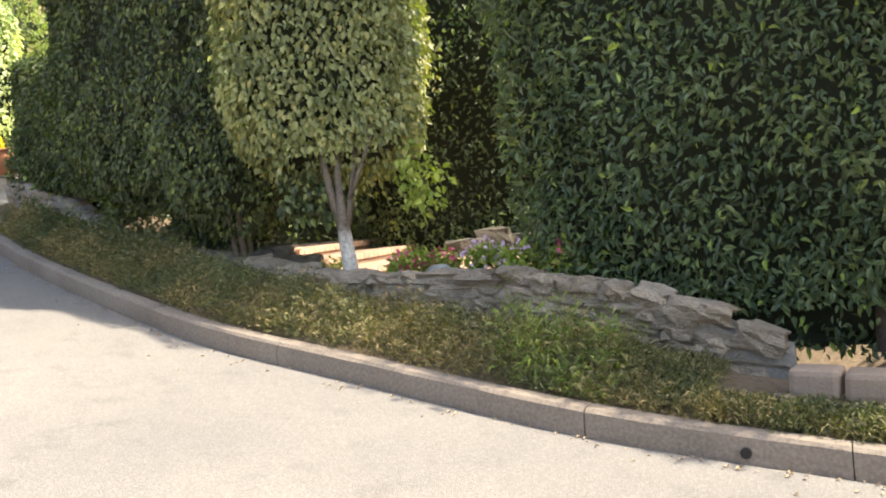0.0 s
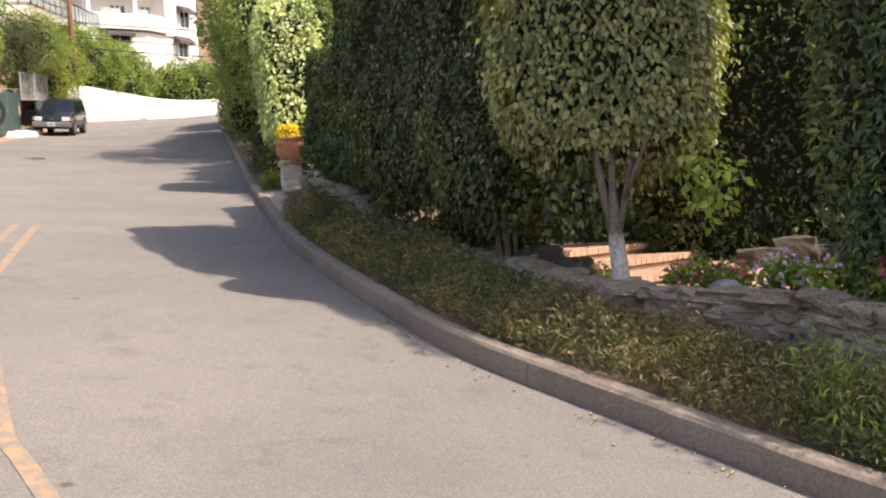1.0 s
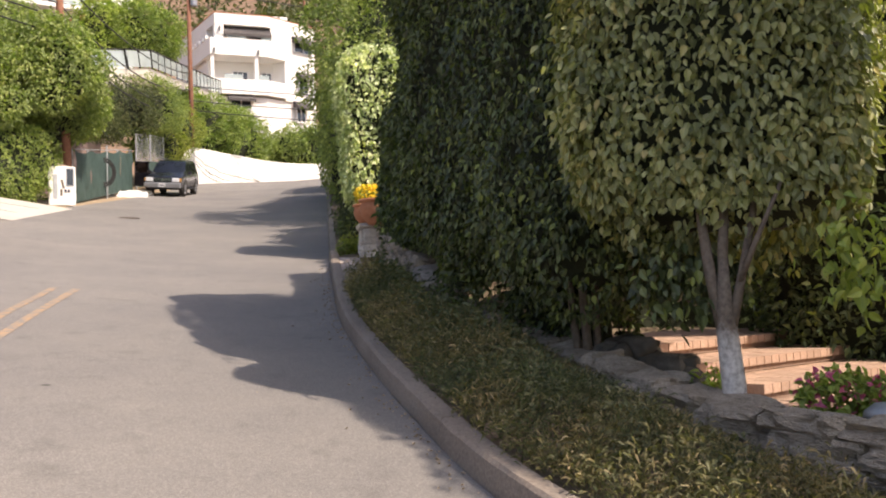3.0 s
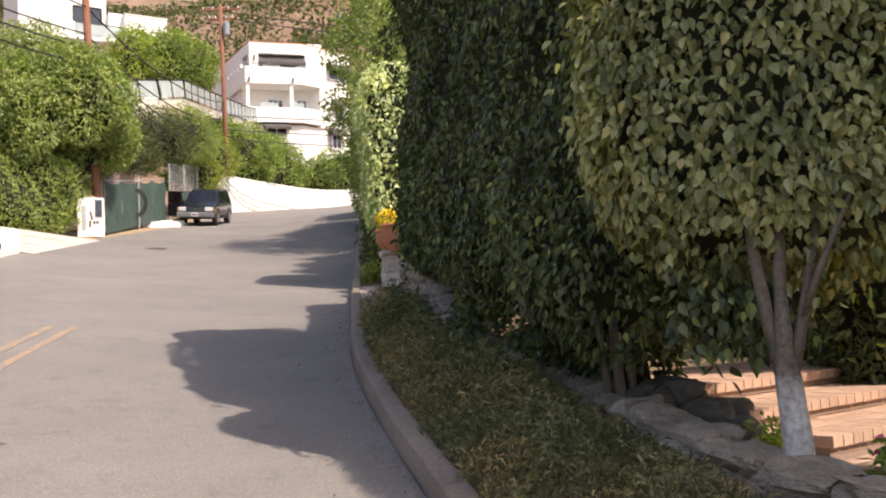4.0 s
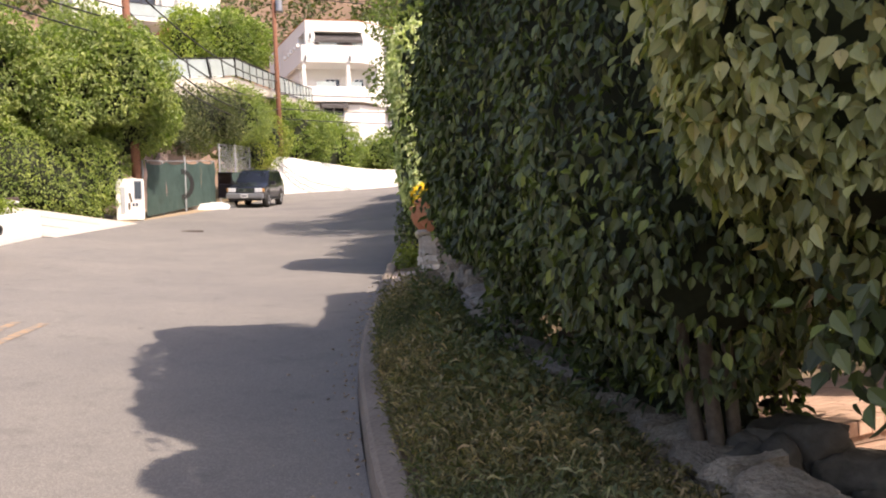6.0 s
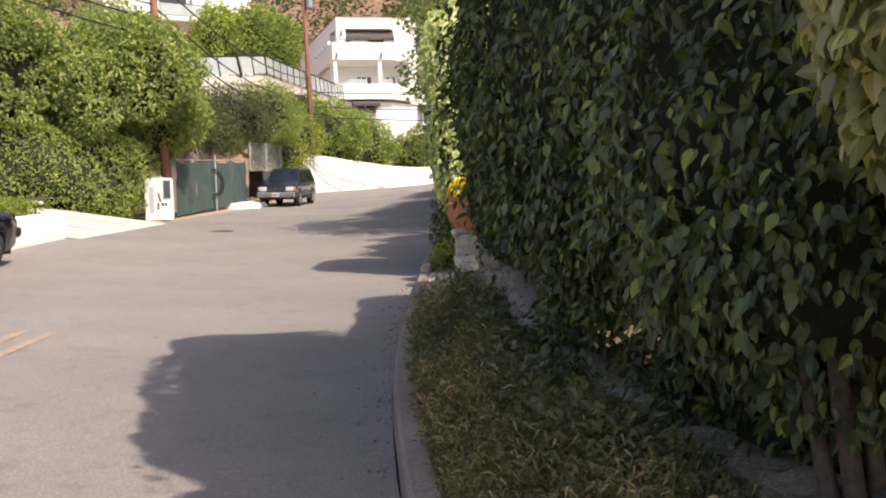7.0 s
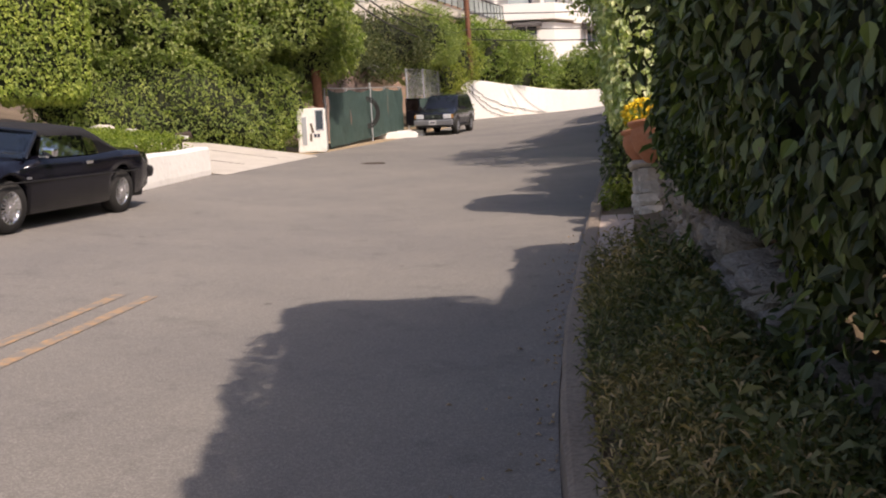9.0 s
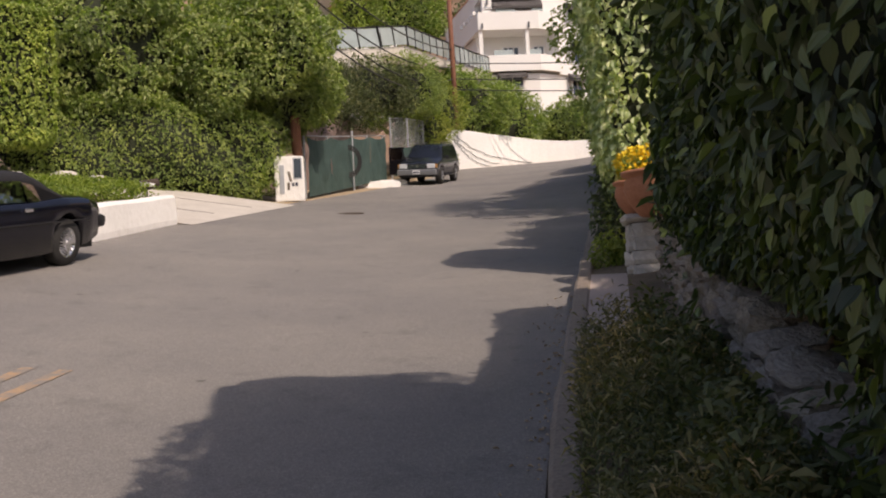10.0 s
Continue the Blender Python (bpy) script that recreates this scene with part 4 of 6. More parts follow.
part("log", tube([(-0.22, -0.2, -0.1), (0, 0, 0), (0.28, 0.2, 0.06)], [0.10, 0.12, 0.09], 10), "old_iron", log, smooth=True)

# ---- hedges and trees across the street ----
big = thing("garden_tree", "big rounded bright green tree over a clipped hedge", "tree")
for c, h, t, n, sd in (((-27.0, 26.0, 9.2), (2.3, 1.9, 2.2), 20, 80, 71), ((-27.6, 22.9, 9.5), (2.5, 2.1, 2.6), 50, 95, 72), ((-26.4, 28.3, 8.7), (1.5, 1.3, 1.4), 10, 40, 73),
                       ((-29.4, 21.0, 11.0), (2.6, 2.4, 2.4), 10, 60, 74), ((-25.3, 27.3, 9.8), (1.35, 1.1, 1.9), 40, 44, 75)):
    clump_tree(big, c, h, t, int(n * 0.62), 820, 0.135, "leaf_tree", sd, 0.55, 0.78, 0.72)
z0 = float(land_z(-27.3, 26)[0])
trunk_part(big, [(-27.2, 26, z0), (-27.1, 25.8, z0 + 1.6), (-27.0, 25.6, z0 + 3.6)], [0.22, 0.18, 0.12])
front = thing("hedge", "loosely clipped green hedge behind the drive", "hedge")
foliage(front, (-26.6, 23.6, 6.7), (3.9, 1.1, 1.6), 82, 30000, 0.095, "leaf_hedge", 3.4, 0.42, 0.3, 0.5, 81, 0.5)
lime = thing("creeper_wall", "tall square hedge of lime green creeper", "hedge")
foliage(lime, (-26.5, 17.1, 7.95), (3.6, 0.7, 1.68), 68, 26000, 0.10, "leaf_lime", 12.0, 0.04, 0.10, 1.0, 91, 0.7)

# ---- white meter pillar, utility poles and cables ----
pz = 5.24
pil = thing("meter_pillar", "chipped white-painted masonry pillar with a grey meter box", "pillar", at=(-25.1, 27.4, pz), turn=-40)
bm = box(0.62, 0.85, 1.34, pose(0, 0, 0.62), 0.05)
bmesh.ops.subdivide_edges(bm, edges=[e for e in bm.edges if e.calc_length() > 0.3], cuts=5, use_grid_fill=True)
for v in bm.verts:
    v.co += noise.noise_vector(v.co * 5) * 0.02
part("pillar_body", bm, "white_wall", pil)
part("cap", lathe([(0.001, 1.29), (0.16, 1.30), (0.17, 1.34), (0.10, 1.38), (0.001, 1.39)], 12), "block", pil, "round tan cap")
part("meter_recess", box(0.03, 0.20, 0.56, pose(0.315, 0.24, 0.92), 0.01), "window", pil, "dark meter window")
part("meter_frame", box(0.02, 0.26, 0.64, pose(0.31, 0.24, 0.92), 0.008), "galvanised", pil)
part("side_panel", box(0.03, 0.14, 0.85, pose(0.312, -0.22, 0.60), 0.01), "galvanised", pil, "grey cover panel")
for i, h in enumerate((0.22, 0.3)):
    part("chip", box(0.02, 0.07, h, pose(0.314, -0.03 + 0.04 * i, 0.40 + 0.28 * i, 12 * i), 0.008), "bark", pil, "brown patch where the paint is gone")
for i in range(2):
    part("number_bar", box(0.012, 0.07, 0.10, pose(0.318, 0.10 + 0.10 * i, 0.45), 0.002), "ink", pil)


def utility_pole(at, top, lean, label, box_at=None, arms=()):
    p = thing("utility_pole", label, "utility pole", "utility poles", at=at)
    h = top - at[2]
    part("pole", tube([(0, 0, -0.6), (lean[0] * 0.5, lean[1] * 0.5, h * 0.5), (lean[0], lean[1], h)], [0.16, 0.14, 0.11], 10), "pole_wood", p, smooth=True)
    for z, w, a in arms:
        part("crossarm", box(w, 0.10, 0.12, pose(lean[0], lean[1], z - at[2], 0, 0, a), 0.01), "pole_wood", p)
        for u in (-0.45, -0.2, 0.2, 0.45):
            part("insulator", tube([(lean[0] + u * w * math.cos(radians(a)), lean[1] + u * w * math.sin(radians(a)), z - at[2] + 0.05), (lean[0] + u * w * math.cos(radians(a)), lean[1] + u * w * math.sin(radians(a)), z - at[2] + 0.2)], 0.04, 6), "lamp_lens", p)
    if box_at:
        part("transformer", lathe([(0.001, 0), (0.2, 0.0), (0.22, 0.05), (0.22, 0.75), (0.18, 0.82), (0.001, 0.84)], 14), "silver", p, "pale grey transformer can").location = box_at
    return p


utility_pole((-25.55, 28.15, 5.3), 16.5, (-0.7, 0.1), "red-brown wooden utility pole rising beside a white pillar")
utility_pole((-38.25, 49.5, 10.5), 22.4, (-0.1, 0.0), "tall red-brown wooden utility pole with crossarms and a transformer", (0.25, 0.1, 9.9), ((22.1, 2.4, 30), (21.5, 1.6, 30)))
utility_pole((-58, 92, 28), 40.5, (0, 0), "distant wooden utility pole with a transformer on the hillside", (0.3, -0.2, 9.0), ((40.0, 2.6, 40),))
utility_pole((-47, 96, 30), 39.5, (0, 0), "distant thin utility pole on the brown hillside")


def cable(a, b, sag, r=0.014):
    a, b = Vector(a), Vector(b)
    pts = [a.lerp(b, t) - Vector((0, 0, sag * 4 * t * (1 - t))) for t in np.linspace(0, 1, 18)]
    ob = part("overhead_cable", tube(pts, r, 5), "cable")
    return tagged(ob, "black overhead cable strung between wooden poles", "cable", "overhead cables")


for i, (za, zb_, sag) in enumerate(((12.6, 15.2, 1.0), (12.1, 14.5, 1.2), (11.5, 14.0, 1.1), (13.6, 16.2, 0.8))):
    cable((-26.0, 28.15, za), (-38.3, 49.5, zb_), sag, 0.032)
    cable((-26.0, 28.15, za), (-14.0, 2.0, za - 2.2 + 0.3 * i), 0.9, 0.028)
for za, zb_ in ((14.5, 14.2), (13.9, 13.2), (15.4, 15.4), (21.6, 19.5), (22.0, 20.3)):
    cable((-38.3, 49.5, za), (-14, 74, zb_ + 2), 1.0, 0.032)

# ---- green screened fence and chain-link ----
FEN = [(-26.0, 28.85, 5.50), (-27.9, 31.4, 6.0), (-29.6, 33.9, 6.5), (-31.0, 36.1, 6.95), (-32.4, 38.3, 7.35)]
fence = thing("screened_fence", "chain-link fence hung with sagging dark green windscreen mesh", "fence")
for (a, b) in zip(FEN[:-1], FEN[1:]):
    A, B = Vector(a), Vector(b)
    d = (B - A)
    bm = bmesh.new()
    nrm = Vector((d.y, -d.x, 0)).normalized()
    nu, nv = 14, 8
    vs = [[bm.verts.new(A + d * (i / nu) + Vector((0, 0, 0.02 + (1.90 - 0.12 * 4 * (i / nu) * (1 - i / nu)) * j / nv)) + nrm * 0.06 * noise.noise(Vector((A.x + i * 0.37, j * 0.42, 3)))) for j in range(nv + 1)] for i in range(nu + 1)]
    for i in range(nu):
        for j in range(nv):
            bm.faces.new((vs[i][j], vs[i + 1][j], vs[i + 1][j + 1], vs[i][j + 1]))
    ob = part("mesh_panel", bm, "mesh_green", fence, smooth=True)
    part("top_rail", tube([A + Vector((0, 0, 1.95)), B + Vector((0, 0, 1.95))], 0.022, 6), "galvanised", fence)
for i, p in enumerate(FEN):
    o = 0.0 if i == 2 else 0.13
    part("post", tube([(p[0] - 0.8 * o, p[1] - 0.6 * o, p[2] - 0.2), (p[0] - 0.8 * o, p[1] - 0.6 * o, p[2] + (2.15 if i == 2 else 1.96))], 0.04, 8), "galvanised", fence)
coil = thing("cable_coil", "dark coiled hose hanging on a fence post", "hose", at=(-29.2, 33.35, 7.75))
bm = bmesh.new()
for k in range(4):
    R = 0.34 + 0.04 * k
    add_tube(bm, [(R * 0.6 * math.cos(a), R * 0.8 * math.cos(a), R * 1.3 * math.sin(a) - 0.35) for a in np.linspace(0, 2 * math.pi, 20)], 0.022, 5, False)
part("hose", bm, "cable", coil)

TAL = [(-33.2, 39.4, 7.7), (-34.5, 41.8, 8.15), (-35.8, 44.2, 8.5), (-37.0, 46.4, 8.8)]
chain = thing("chain_link_fence", "tall grey chain-link fence on galvanised posts", "fence")
for a, b in zip(TAL[:-1], TAL[1:]):
    A, B = Vector(a), Vector(b)
    d = B - A
    bm = bmesh.new()
    n, h, stepz = 15, 2.60, 0.16
    for i in range(-14, n + 1):
        for sgn in (1, -1):
            u0, u1 = i / n, (i + h / stepz) / n
            lo, hi = max(u0, 0), min(u1, 1)
            if hi <= lo:
                continue
            z0_, z1_ = (lo - u0) * n * stepz, (hi - u0) * n * stepz
            if sgn < 0:
                z0_, z1_ = h - z0_, h - z1_
            add_tube(bm, [A + d * lo + Vector((0, 0, z0_)), A + d * hi + Vector((0, 0, z1_))], 0.006, 3, False)
    part("wire_mesh", bm, "wire", chain)
    part("top_rail", tube([A + Vector((0, 0, 2.63)), B + Vector((0, 0, 2.63))], 0.022, 6), "galvanised", chain)
    M_ = A + d * 0.5
    part("screen", box(d.length * 0.98, 0.02, 1.25, Matrix.Translation(M_ + Vector((0.05, 0.05, 0.62))) @ pose(0, 0, 0, 0, -math.degrees(math.atan2(d.z, math.hypot(d.x, d.y))), math.degrees(math.atan2(d.y, d.x)))), "mesh_green", chain, "dark green screen on the lower half")
for p in TAL:
    part("post", tube([(p[0], p[1], p[2] - 0.2), (p[0], p[1], p[2] + 2.67)], 0.04, 8), "galvanised", chain)
# low white kerb wall before the fence
for i, (x, y, L_) in enumerate(((-30.6, 36.2, 1.6), (-31.6, 37.7, 1.5))):
    cw = thing("concrete_footing", "broken white concrete footing at the verge", "footing", at=(x, y, float(road_z(x + 0.6, y - 0.2)) + 0.12), turn=57)
    part("footing", rough_block(L_, 0.3, 0.42, 60 + i, 3, 0.08), "white_wall", cw)

# pink garage behind the fence
gar = thing("garage", "flat-roofed pinkish stucco garage behind the fence", "building", at=(-33.9, 34.1, 5.6), turn=-57.3)
part("wall", box(6.3, 4.0, 4.5, pose(0, 0, 2.25), 0.02), "stucco_pink", gar)
part("roof", box(6.7, 4.4, 0.18, pose(0, 0, 4.59), 0.03), "trim_grey", gar)

# shrubs over the garage and fence
shrubs = thing("shrub", "dark brownish-green shrub spreading over a garage roof", "shrub")
for c, h, n, sd in (((-33.6, 35.6, 10.5), (2.4, 1.5, 1.2), 26, 101), ((-34.4, 38.8, 11.7), (2.5, 1.5, 1.4), 30, 102), ((-30.9, 32.6, 10.2), (1.9, 1.4, 1.1), 20, 103), ((-35.4, 42.4, 12.5), (2.2, 1.3, 1.7), 30, 104)):
    clump_tree(shrubs, c, h, 58, n * 2, 260, 0.13, "leaf_tree" if sd == 104 else "leaf_dry", sd, 0.4, 0.7)
for x, y in ((-31.2, 33.2), (-32.6, 35.0)):
    trunk_part(shrubs, [(x, y, 6.3), (x + 0.2, y, 8.2), (x - 0.3, y + 0.3, 10.2)], [0.14, 0.11, 0.07])
yel = thing("shrub", "loose yellow-green shrub behind the fence", "shrub")
for c, h, n, sd in (((-37.0, 46.6, 12.0), (1.5, 1.1, 1.6), 22, 111), ((-36.2, 45.0, 10.8), (0.9, 0.8, 1.2), 12, 112), ((-36.0, 45.6, 9.6), (0.6, 0.7, 0.9), 8, 113)):
    clump_tree(yel, c, h, 58, n * 2, 150, 0.13, "leaf_yellow", sd, 0.45, 0.5)
ban = thing("hedge", "long bright green hedge clothing the bank above the white wall", "hedge")
for c, h, t, n, sd in (((-40.2, 50.6, 13.2), (4.6, 1.6, 2.5), 66, 70, 121), ((-40.6, 56.4, 12.9), (3.2, 1.5, 2.2), 74, 44, 122), ((-38.0, 61.2, 12.8), (3.2, 1.5, 1.8), 30, 44, 123), ((-31.6, 63.8, 13.0), (4.0, 1.4, 1.8), 15, 48, 124), ((-24, 65.2, 13.3), (4.4, 1.4, 1.9), 12, 44, 125)):
    clump_tree(ban, c, h, t, n, 420, 0.17, "leaf_hedge", sd, 0.5, 0.85, 0.74)

# long white retaining wall at the bend
WH = smooth_line([(-35.6, 45.2), (-37.6, 50.2), (-37.9, 54.4), (-34.6, 58.6), (-29, 60.8), (-20, 62.4), (-12, 63.4)], 0.5)
bm = bmesh.new()
rows = []
SW = np.concatenate([[0], np.cumsum(np.linalg.norm(np.diff(WH, axis=0), axis=1))])
for p, n, s in zip(WH, -normals_right(WH), SW):
    z = float(road_z(*p))
    h = 1.15 + 1.0 * sstep(0.6, 2.6, s) - 0.90 * sstep(3.0, 16, s)
    rows.append([bm.verts.new((p[0] + n[0] * o, p[1] + n[1] * o, z + zz)) for o, zz in ((0, -0.4), (0, h - 0.03), (0.03, h), (0.25, h), (0.28, h - 0.03), (0.28, -0.4))])
for a, b in zip(rows[:-1], rows[1:]):
    for i in range(5):
        bm.faces.new((a[i], b[i], b[i + 1], a[i + 1]))
bm.faces.new(rows[0]), bm.faces.new(rows[-1][::-1])
bmesh.ops.recalc_face_normals(bm, faces=bm.faces)
tagged(part("retaining_wall", bm, "white_wall"), "long white-painted retaining wall at the bend", "retaining wall", kind="structure")
for k, (s1, dip) in enumerate(((5.0, 1.0), (6.2, 0.95), (8.6, 0.9))):
    p0 = Vector((-36.0, 45.9, float(road_z(-36, 45.9)) + 1.75))
    i1 = int(np.argmin(abs(SW - s1 - 2)))
    p1 = Vector((WH[i1][0] + 0.06, WH[i1][1] - 0.03, float(road_z(*WH[i1])) + 0.2 + 0.1 * k))
    pts = []
    for t in np.linspace(0, 1, 24):
        i_ = int(np.argmin(abs(SW - (0.8 + t * (s1 + 1.2)))))
        w = WH[i_]
        n_ = normals_right(WH)[i_]
        pts.append((w[0] + n_[0] * 0.04, w[1] + n_[1] * 0.04, float(road_z(*w)) + 2.2 * (1 - t) ** 1.4 + 0.04 + 0.05 * k))
    tagged(part("wall_cable", tube(pts, 0.015, 5), "cable"), "black cable drooping down a white wall", "cable", "wall cables")

# ---- white houses on the hill ----
def window(parent, m, w, h, panes=2, frame_mat="plate"):
    """A window in the local frame of a facade: x along it, -y outward."""
    fr = bmesh.new()
    for sx in (-w / 2, w / 2):
        add_box(fr, 0.09, 0.12, h + 0.09, m @ pose(sx, 0, 0))
    for sz in (-h / 2, h / 2):
        add_box(fr, w, 0.12, 0.09, m @ pose(0, 0, sz))
    win = part("window", fr, frame_mat, parent)
    for i in range(panes):
        part("pane", box(w / panes - 0.06, 0.03, h - 0.05, m @ pose(-w / 2 + w / panes * (i + 0.5), 0.02, 0)), "window", win)
    for i in range(1, panes):
        part("mullion", box(0.06, 0.1, h, m @ pose(-w / 2 + w / panes * i, -0.01, 0)), frame_mat, win)
    return win


def awning(parent, m, w, d, h):
    bm = bmesh.new()
    vs = [bm.verts.new(m @ Vector(p)) for p in ((-w / 2, 0, 0), (w / 2, 0, 0), (w / 2, -d, -h), (-w / 2, -d, -h), (-w / 2, -d, -h - 0.22), (w / 2, -d, -h - 0.22), (-w / 2, 0, -h - 0.1), (w / 2, 0, -h - 0.1))]
    for q in ((0, 1, 2, 3), (3, 2, 5, 4), (0, 3, 4, 6), (1, 7, 5, 2)):
        bm.faces.new([vs[i] for i in q])
    bmesh.ops.solidify(bm, geom=bm.faces[:], thickness=0.04)
    return part("awning", bm, "awning", parent, "dark grey canvas awning")


def prism(poly, z0, z1):
    """A solid over a ground plan between two heights."""
    bm = bmesh.new()
    lo, hi = [bm.verts.new((x, y, z0)) for x, y in poly], [bm.verts.new((x, y, z1)) for x, y in poly]
    bm.faces.new(lo[::-1]), bm.faces.new(hi)
    for i in range(len(poly)):
        j = (i + 1) % len(poly)
        bm.faces.new((lo[i], lo[j], hi[j], hi[i]))
    bmesh.ops.recalc_face_normals(bm, faces=bm.faces)
    return bm


def parapet(parent, line, z0, z1, thick=0.2):
    """Upright white walls along a line of plan points, one for each length."""
    for (x0, y0), (x1, y1) in zip(line[:-1], line[1:]):
        d, a = math.hypot(x1 - x0, y1 - y0), math.degrees(math.atan2(y1 - y0, x1 - x0))
        part("balcony_parapet", box(d + thick * 0.5, thick, z1 - z0, pose((x0 + x1) / 2, (y0 + y1) / 2, (z0 + z1) / 2, 0, 0, a), 0.02), "stucco", parent)


# white house: a straight front, then a stretch that bends back
hs = thing("hillside_house", "white stucco three-storey house with balconies and grey awnings", "house", at=(-49.53, 65.77, 14.0), turn=46.6)
BEND = 28.3


def on_bend(s, out=0.0):
    """A point of the bent stretch, s along it."""
    c, q = math.cos(radians(BEND)), math.sin(radians(BEND))
    return 4.3 + s * c + out * q, s * q - out * c


part("wall", prism([(-0.4, 2.0), (5.2, 2.0), on_bend(1.95), on_bend(5.4), (9.3, 11), (-2.1, 11)], 5.3, 11.4), "stucco", hs, "white rear wall behind the balconies")
part("wall", prism([(-0.15, 0.25), (4.3, 0.25), on_bend(1.9, -0.22), on_bend(5.4), (9.3, 11), (-2.2, 11)], -6.0, 5.3), "stucco", hs, "white lower storey")
part("wall", prism([(0.0, 0.0), (0.75, 0.0), (0.75, 0.45), (-0.08, 0.45)], 10.1, 11.4), "stucco", hs, "white corner pier")
part("wall", prism([on_bend(0.45), on_bend(1.95), (5.2, 2.0), (4.75, 2.0)], 8.95, 11.4), "stucco", hs, "white wall beside the top balcony")
roof = part("roof", prism([(0, -0.03), (4.3, -0.03), on_bend(5.42, 0.03), (9.35, 11), (-2.15, 11)], 11.35, 12.3), "stucco", hs, "white roof parapet")
part("coping", prism([(-0.04, -0.07), (4.3, -0.07), on_bend(5.46, 0.07), (9.4, 11.05), (-2.2, 11.05)], 12.3, 12.36), "terracotta", roof, "thin reddish coping")
RIM = [(-1.30, 5.2), (-0.35, -0.1), (4.32, -0.1), on_bend(1.95, 0.12)]
for z0, z1, floor_z in ((8.72, 10.15, 8.85), (5.45, 6.72, 5.6)):
    parapet(hs, RIM, z0, z1)
    part("balcony_floor", prism([(-0.3, 0.0), (4.3, 0.0), on_bend(1.9), (5.2, 2.1), (-0.6, 2.1)], floor_z - 0.13, floor_z + 0.1), "stucco", hs)
for i in range(5):
    y = 0.7 + i * 0.95
    part("parapet_merlon", box(0.22, 0.42, 0.30, pose(-0.47 - 0.19 * y, y, 10.30), 0.02), "stucco", hs)
for x in (-0.24, 3.41):
    part("column", box(0.30, 0.30, 2.1, pose(x, 0.06, 7.7), 0.02), "stucco", hs)
    part("bracket", box(0.10, 0.30, 0.42, pose(x + 0.15, -0.28, 9.05, 25), 0.02), "trim_grey", hs, "small dark wall lamp")
part("bracket", box(0.10, 0.30, 0.42, pose(0.4, -0.12, 10.95, 25), 0.02), "trim_grey", hs, "small dark wall lamp")
for x, w in ((1.5, 1.5), (4.0, 0.9)):
    part("glass_railing", box(w, 0.03, 0.42, pose(x, -0.1, 6.92)), "rail_glass", hs)
    part("glass_railing", box(w, 0.03, 0.36, pose(x + 0.3, -0.1, 10.32)), "rail_glass", hs)
part("handrail", box(4.3, 0.05, 0.05, pose(2.2, -0.1, 10.53)), "galvanised", hs)
window(hs, pose(2.35, 1.96, 7.5), 1.25, 0.75, 3)
part("window_sill", box(2.4, 0.16, 0.55, pose(2.3, 1.9, 6.85), 0.02), "stucco", hs)
window(hs, pose(4.6, 1.96, 7.45), 0.85, 0.85, 2)
window(hs, pose(2.6, 1.96, 10.0), 3.4, 1.3, 4)
awning(hs, pose(2.75, 0.5, 11.36), 3.95, 0.7, 0.75)
for s_at, z, w, h, aw in ((4.0, 10.25, 2.0, 1.0, 2.4), (3.95, 6.9, 1.0, 1.5, 1.5), (3.6, 4.3, 1.0, 1.4, 1.7)):
    x, y = on_bend(s_at, 0.05)
    window(hs, pose(x, y, z, 0, 0, BEND), w, h, 2)
    awning(hs, pose(*on_bend(s_at, 0.03), z + h / 2 + 0.42, 0, 0, BEND), aw, 0.75, 0.55)
awning(hs, pose(2.1, 0.24, 5.46), 2.2, 0.9, 0.45)
window(hs, pose(2.1, 0.22, 4.7), 1.7, 0.8, 2)
for x, w in ((5.45, 0.5), (6.15, 0.7)):
    part("chimney", box(w, 0.7, 0.55, pose(x, 2.0, 12.6), 0.08), "stucco", hs)

lh = thing("hillside_house", "white modern house with a glazed balcony higher up the hill", "house", at=(-46.28, 53.01, 18.0), turn=61.2)
part("wall", box(2.85, 7.0, 10.0, pose(-1.42, 3.5, 1.0), 0.03), "stucco", lh, "white flat-roofed wing")
part("wall", box(0.95, 6.0, 10.2, pose(-3.32, 3.6, 1.1), 0.03), "stucco", lh)
part("wall", box(5.6, 6.0, 13.0, pose(-6.6, 4.2, 2.5), 0.03), "stucco", lh, "white wall behind the balcony")
part("parapet_cap", box(2.95, 7.1, 0.08, pose(-1.42, 3.5, 6.04)), "stucco", lh)
part("balcony_floor", box(4.9, 2.3, 0.28, pose(-5.4, 0.1, 3.72), 0.02), "stucco", lh)
part("balcony_parapet", box(1.6, 0.18, 0.9, pose(-7.1, -0.95, 4.3), 0.02), "stucco", lh)
part("glass_railing", box(3.2, 0.03, 0.75, pose(-4.65, -0.98, 4.3)), "rail_glass", lh)
part("handrail", box(3.3, 0.06, 0.05, pose(-4.65, -0.98, 4.72)), "plastic", lh)
part("sloping_soffit", box(4.6, 1.5, 0.2, pose(-5.2, 0.4, 3.35, -22, 0, 0), 0.03), "stucco", lh)
window(lh, pose(-5.05, 1.16, 5.2), 1.8, 2.7, 2, "plastic")
window(lh, pose(-1.75, -0.03, 4.15), 1.5, 0.7, 1, "trim_grey")
window(lh, pose(-4.8, 1.16, 2.2), 1.5, 1.5, 2)
window(lh, pose(-7.6, 1.16, 2.2), 1.3, 1.7, 2)

# parasol on the terrace before it
par = thing("parasol", "faded red-brown parasol open over a terrace", "parasol", at=(-46.6, 48.9, 17.2))
part("pole", tube([(0, 0, -0.8), (0, 0, 3.95)], 0.03, 8), "plate", par)
